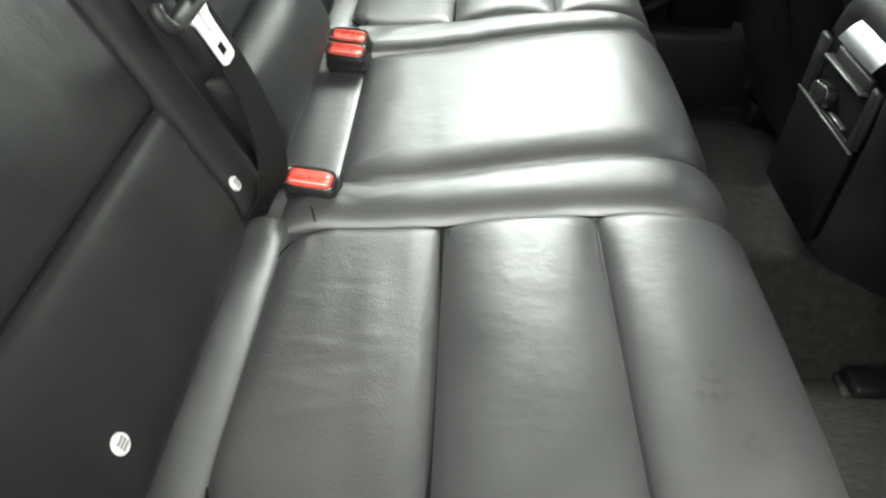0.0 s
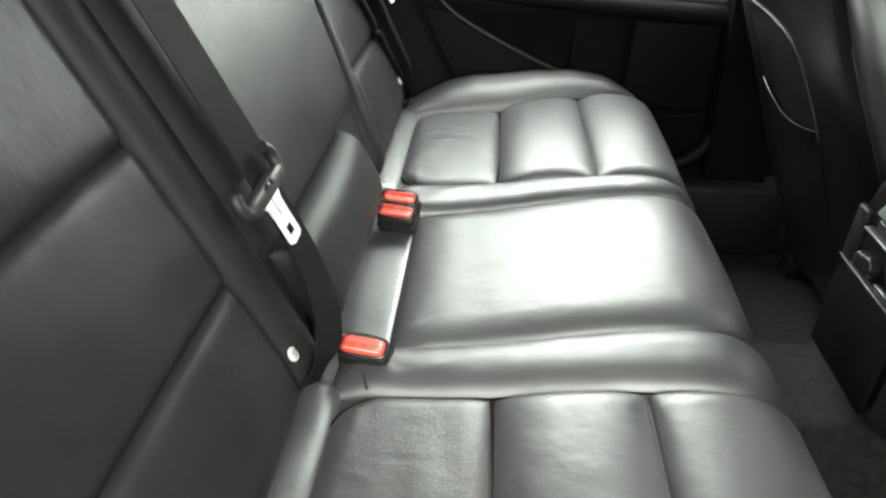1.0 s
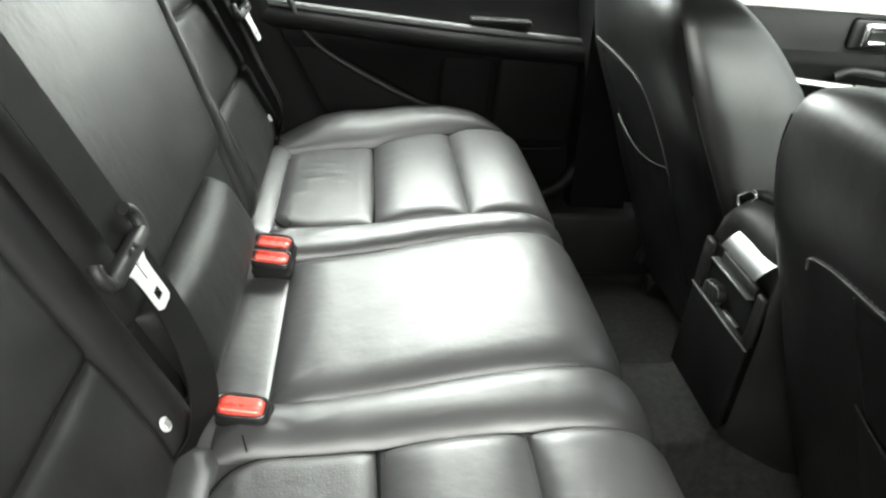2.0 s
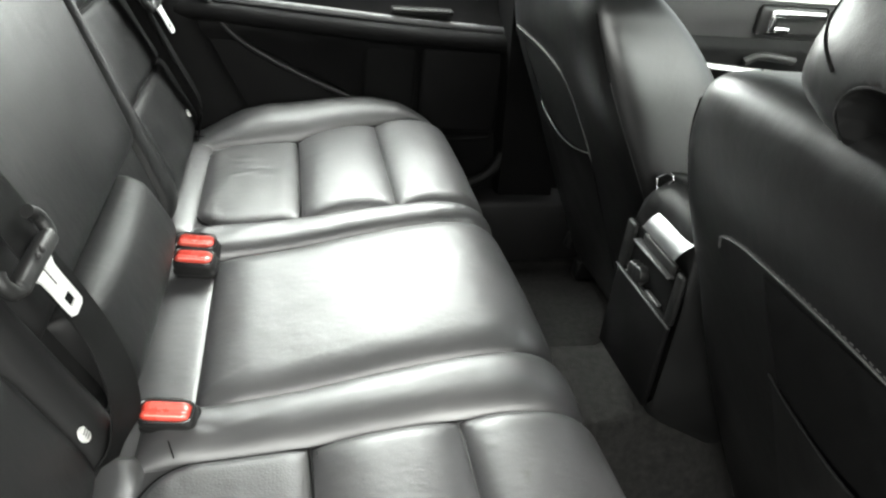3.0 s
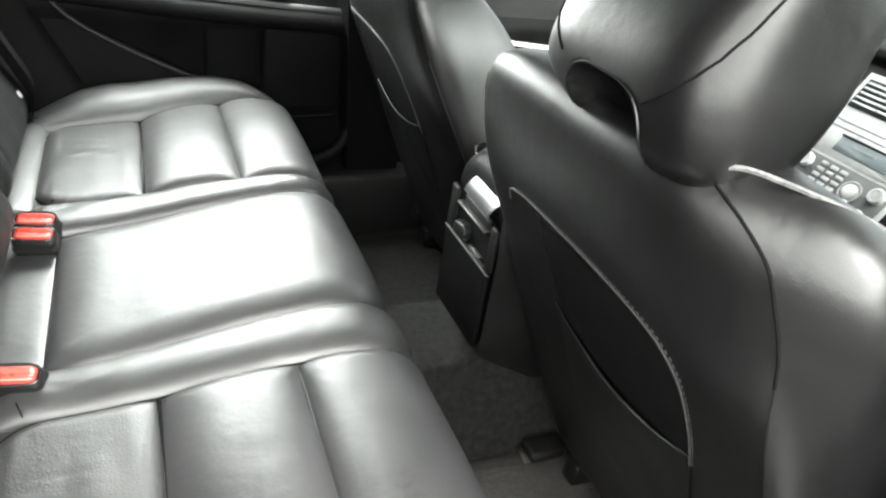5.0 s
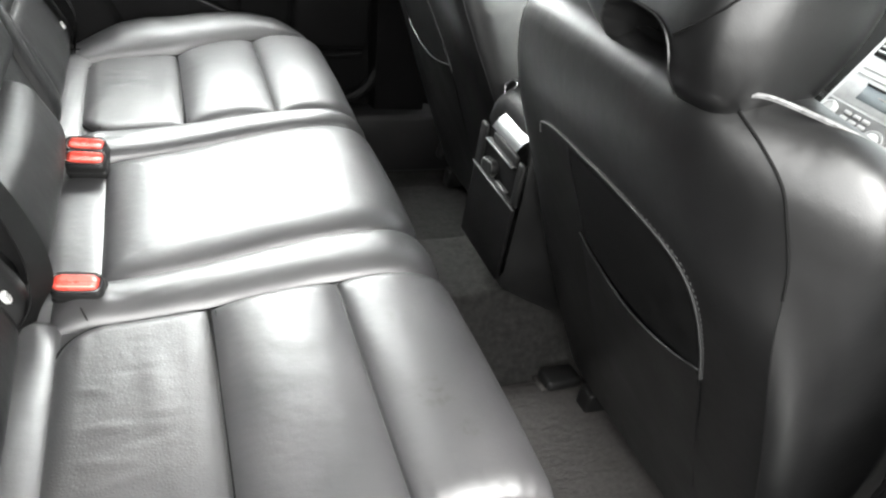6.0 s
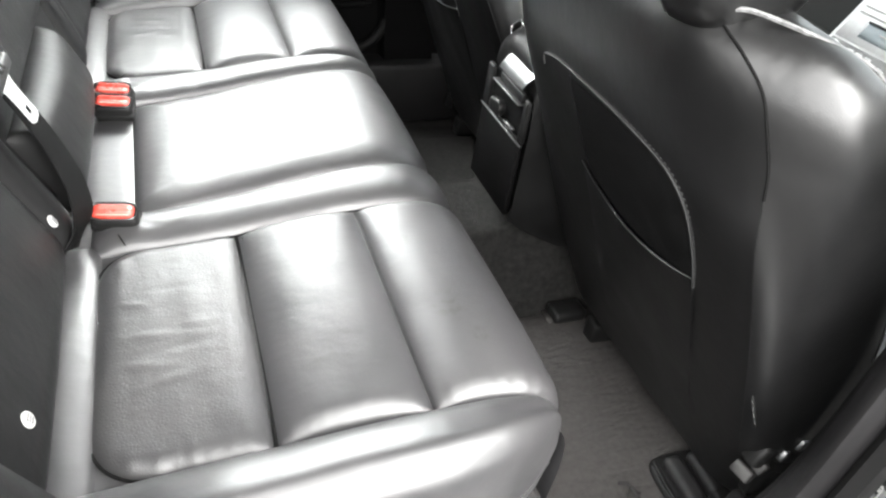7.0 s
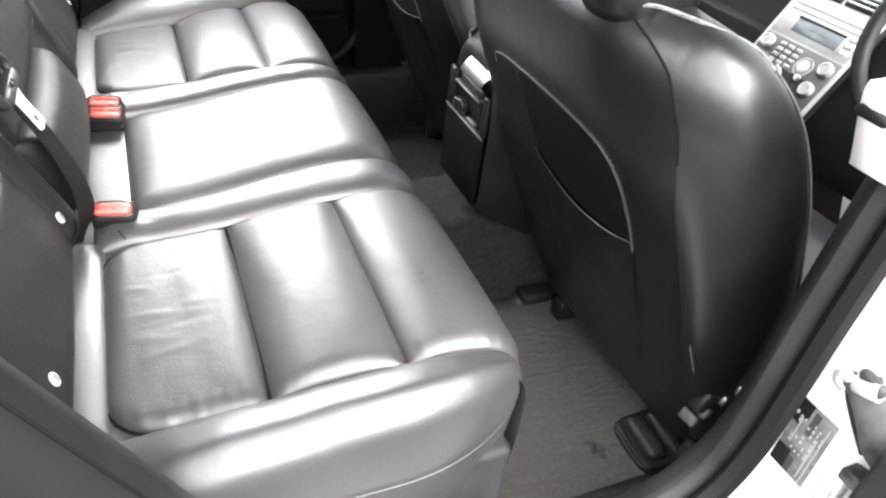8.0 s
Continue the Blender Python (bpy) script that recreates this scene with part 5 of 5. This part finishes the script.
part("arm_edge", tube([(0.7325, -0.806, 0.443), (0.7335, -0.818, 0.425), (0.7365, -0.836, 0.402), (0.744, -0.856, 0.374)], 0.0035, 8), PLASTIC, chk)
# the open door, swung forward
od = thing("open_rear_door", "open white rear door with dark inner panel", "car door", at=(0.90, -0.95, 0.1))
dm = pose(0.88, -0.92, 0, 0, 0, -78)
part("outer_skin", moved(box(0.0, 0.95, 0.03, 0.11, 0.12, 0.70, 0.02, 3), dm), PAINT, od)
part("inner_panel", moved(box(0.02, 0.93, -0.03, 0.028, 0.16, 0.69, 0.02, 3), dm), PILLARTRIM, od)
part("edge_trim", box(0.700, 0.875, -1.02, -0.884, 0.02, 0.428, 0.008, 3), PILLARTRIM, od, "dark grey moulded edge of the open door")
part("rubber_gaiter", tube([(0.85, -0.90, 0.30), (0.88, -0.94, 0.29), (0.90, -0.97, 0.29)], 0.022, 10), RUBBER, od)
hinge = part("hinge", join(box(0.736, 0.762, -0.862, -0.836, 0.270, 0.330, 0.005, 2), box(0.728, 0.738, -0.858, -0.848, 0.262, 0.326, 0.003, 2)), PAINT, od, "white painted lower hinge with worn edges")
part("pin", tube([(0.733, -0.841, 0.250), (0.733, -0.841, 0.322)], 0.004, 10, smooth_path=False), STEEL, hinge)
part("knuckle", box(0.730, 0.760, -0.880, -0.852, 0.334, 0.352, 0.004, 2), GREASY, hinge)

# ---- dashboard ----
dash = thing("dashboard", "dark soft-touch dashboard with silver centre stack", "dashboard", at=(1.5, 0, 0.4))
rows = []
for y in [lerp(-0.72, 0.72, k / 24) for k in range(25)]:
    rows.append([Vector((x, y, z)) for x, z in ((1.54, 0.28), (1.57, 0.42), (1.61, 0.52), (1.62, 0.62), (1.64, 0.66), (1.70, 0.68), (1.85, 0.69), (1.88, 0.40), (1.88, 0.20), (1.56, 0.20))])
part("body", grid_bm(rows, closed_u=True, cap=True), DASH, dash)
part("top_pad", box(1.63, 1.84, -0.70, 0.70, 0.672, 0.700, 0.012, 2), DOORSKIN, dash)
part("glovebox", box(1.555, 1.60, 0.18, 0.60, 0.32, 0.46, 0.01, 2), DASH, dash)
sx = Vector((0, -1, 0))
sz = Vector((0.55, 0, 0.835)).normalized()
sn = sx.cross(sz)
st = Matrix((sx, sz, sn)).transposed().to_4x4()
st.translation = Vector((1.387, 0.013, 0.358))
stack = thing("centre_stack", "silver centre stack with display, knobs and keypad", "control panel", at=(1.4, 0, 0.4))
part("panel", moved(box(-0.124, 0.124, 0.0, 0.36, -0.005, 0.0, 0.002, 2), st), STACK, stack)
part("backing", moved(box(-0.116, 0.116, 0.004, 0.355, -0.040, -0.0052, 0.004, 1), st), DASH, stack)
part("lower_face", moved(box(-0.114, 0.114, 0.008, 0.160, 0.0, 0.003, 0.001, 1), st), FACE, stack)
part("upper_face", moved(box(-0.114, 0.114, 0.166, 0.262, 0.0, 0.002, 0.001, 1), st), STACK, stack)
part("display", moved(box(-0.064, 0.070, 0.180, 0.216, 0.002, 0.004, 0.001, 1), st), LCD, stack)
part("display_bar", moved(box(-0.022, 0.030, 0.199, 0.2025, 0.0041, 0.0046), st), INK, stack)
part("display_shade", moved(box(-0.066, 0.072, 0.214, 0.219, 0.002, 0.0062, 0.001, 1), st), DASH, stack)
for yy in (0.228, 0.243):
    part("slot_line", moved(box(-0.105, 0.105, yy, yy + 0.003, 0.002, 0.0030), st), INK, stack)
knob = [(0.0165, 0), (0.0165, 0.012), (0.015, 0.015), (0.0115, 0.0155), (0.0105, 0.012), (0.004, 0.012)]
for kx, ky in ((-0.090, 0.137), (-0.091, 0.082), (0.092, 0.135), (0.088, 0.080)):
    kb = part("rotary_knob", moved(lathe(knob, 24), st @ pose(kx, ky, 0.002)), KNOB, stack, "round bright-rimmed knob")
    part("knob_face", moved(lathe([(0.0100, 0.0125), (0.0100, 0.0140), (0.002, 0.0145)], 16), st @ pose(kx, ky, 0.002)), KEY, kb)
for i in range(3):
    for j in range(4):
        part("key", moved(box(-0.058 + i * 0.0245, -0.040 + i * 0.0245, 0.100 + j * 0.0140, 0.1095 + j * 0.0140, 0.002, 0.0065, 0.0028, 2), st), KEY, stack)
part("recess", moved(box(-0.060, 0.066, 0.050, 0.096, 0.0030, 0.0036), st), DASH, stack)
for j in range(3):
    part("key", moved(box(0.082, 0.104, 0.178 + j * 0.017, 0.190 + j * 0.017, 0.001, 0.005, 0.002, 1), st), SILVER, stack)
for k in range(5):
    part("climate_key", moved(box(0.014 + (k % 3) * 0.020, 0.028 + (k % 3) * 0.020, 0.026 + 0.018 * (k // 3), 0.036 + 0.018 * (k // 3), 0.002, 0.007, 0.002, 1), st), KEY, stack)
fig = [(-0.020, 0.094, 0.006), (-0.004, 0.088, 0.006), (0.006, 0.074, 0.006), (0.004, 0.058, 0.006)]
part("airflow_control", moved(tube(fig, 0.007, 8, 0.6), st), STACK, stack, "pale curved airflow control")
part("round_key", moved(lathe([(0.010, 0), (0.010, 0.008), (0.004, 0.010)], 16), st @ pose(-0.048, 0.090, 0.002)), PLASTIC, stack)
part("round_key", moved(lathe([(0.008, 0), (0.008, 0.006), (0.003, 0.008)], 16), st @ pose(0.046, 0.094, 0.002)), SILVER, stack)
part("round_dial", moved(lathe([(0.016, 0), (0.016, 0.005), (0.012, 0.007), (0.003, 0.007)], 20), st @ pose(0.038, 0.120, 0.002)), KNOB, stack)
part("dial_ring", moved(lathe([(0.0235, 0.0), (0.0235, 0.0025), (0.0195, 0.0025), (0.0195, 0.0)], 24), st @ pose(0.038, 0.120, 0.003)), KEY, stack)
for k in range(2):
    vent = part("air_vent", moved(box(-0.112 + k * 0.116, -0.004 + k * 0.116, 0.276, 0.346, 0.0, 0.004, 0.002, 1), st), PLASTIC, stack)
    for j in range(5):
        part("slat", moved(box(-0.106 + k * 0.116, -0.010 + k * 0.116, 0.284 + j * 0.012, 0.289 + j * 0.012, 0.003, 0.008, 0.001, 1), st), SILVER, vent)
# steering wheel
wheel = thing("steering_wheel", "dark leather steering wheel in front of the driver's seat", "steering wheel", at=(1.31, -0.41, 0.60))
wm = pose(1.33, -0.418, 0.660, 0, -66, 0)
ring = [(0.184 * math.cos(a), 0.184 * math.sin(a), 0) for a in (2 * math.pi * k / 40 for k in range(41))]
part("rim", moved(tube(ring, 0.0155, 10, smooth_path=False), wm), PLASTIC, wheel)
part("hub", moved(lathe([(0.075, 0.0), (0.08, 0.015), (0.065, 0.035), (0.02, 0.042)], 24), wm), DASH, wheel)
for a in (10, 170, 270):
    part("spoke", moved(box(0.05, 0.18, -0.018, 0.018, -0.004, 0.010, 0.005, 2), wm @ pose(0, 0, 0, 0, 0, a)), SILVER, wheel)
part("column", moved(lathe([(0.045, -0.30), (0.045, -0.02)], 16), wm), DASH, wheel)

single("seat_base", box(-0.05, 0.416, -0.664, -0.60, 0.0, 0.27, 0.012, 3), SILLGREY, "grey scuffed plastic side of the seat base", "trim", "structure")
# unseen walls added round the car to hold back low sky light
for nm, dims in (("wall_block_near", (-7.0, 7.0, -3.9, -3.7, -0.32, 1.0)), ("wall_block_rear", (-2.7, -2.5, -1.1, 5.0, -0.32, 2.6)), ("wall_block_far", (-7.0, 9.0, 5.0, 5.2, -0.32, 2.0)), ("wall_block_front", (8.0, 8.2, -3.7, 5.0, -0.32, 2.2))):
    single(nm, box(*dims), BLOCK_WALL, "plain grey wall, added unseen to block low sky light", "wall", "structure")

# ---- outside ----
single("ground", grid_bm([[(x, y, -0.32) for y in (-400, -6, -1.2, 1.2, 6, 400)] for x in (-400, -6, 0, 2, 6, 400)]), GROUND, "grey asphalt parking ground round the car", "ground", "structure")
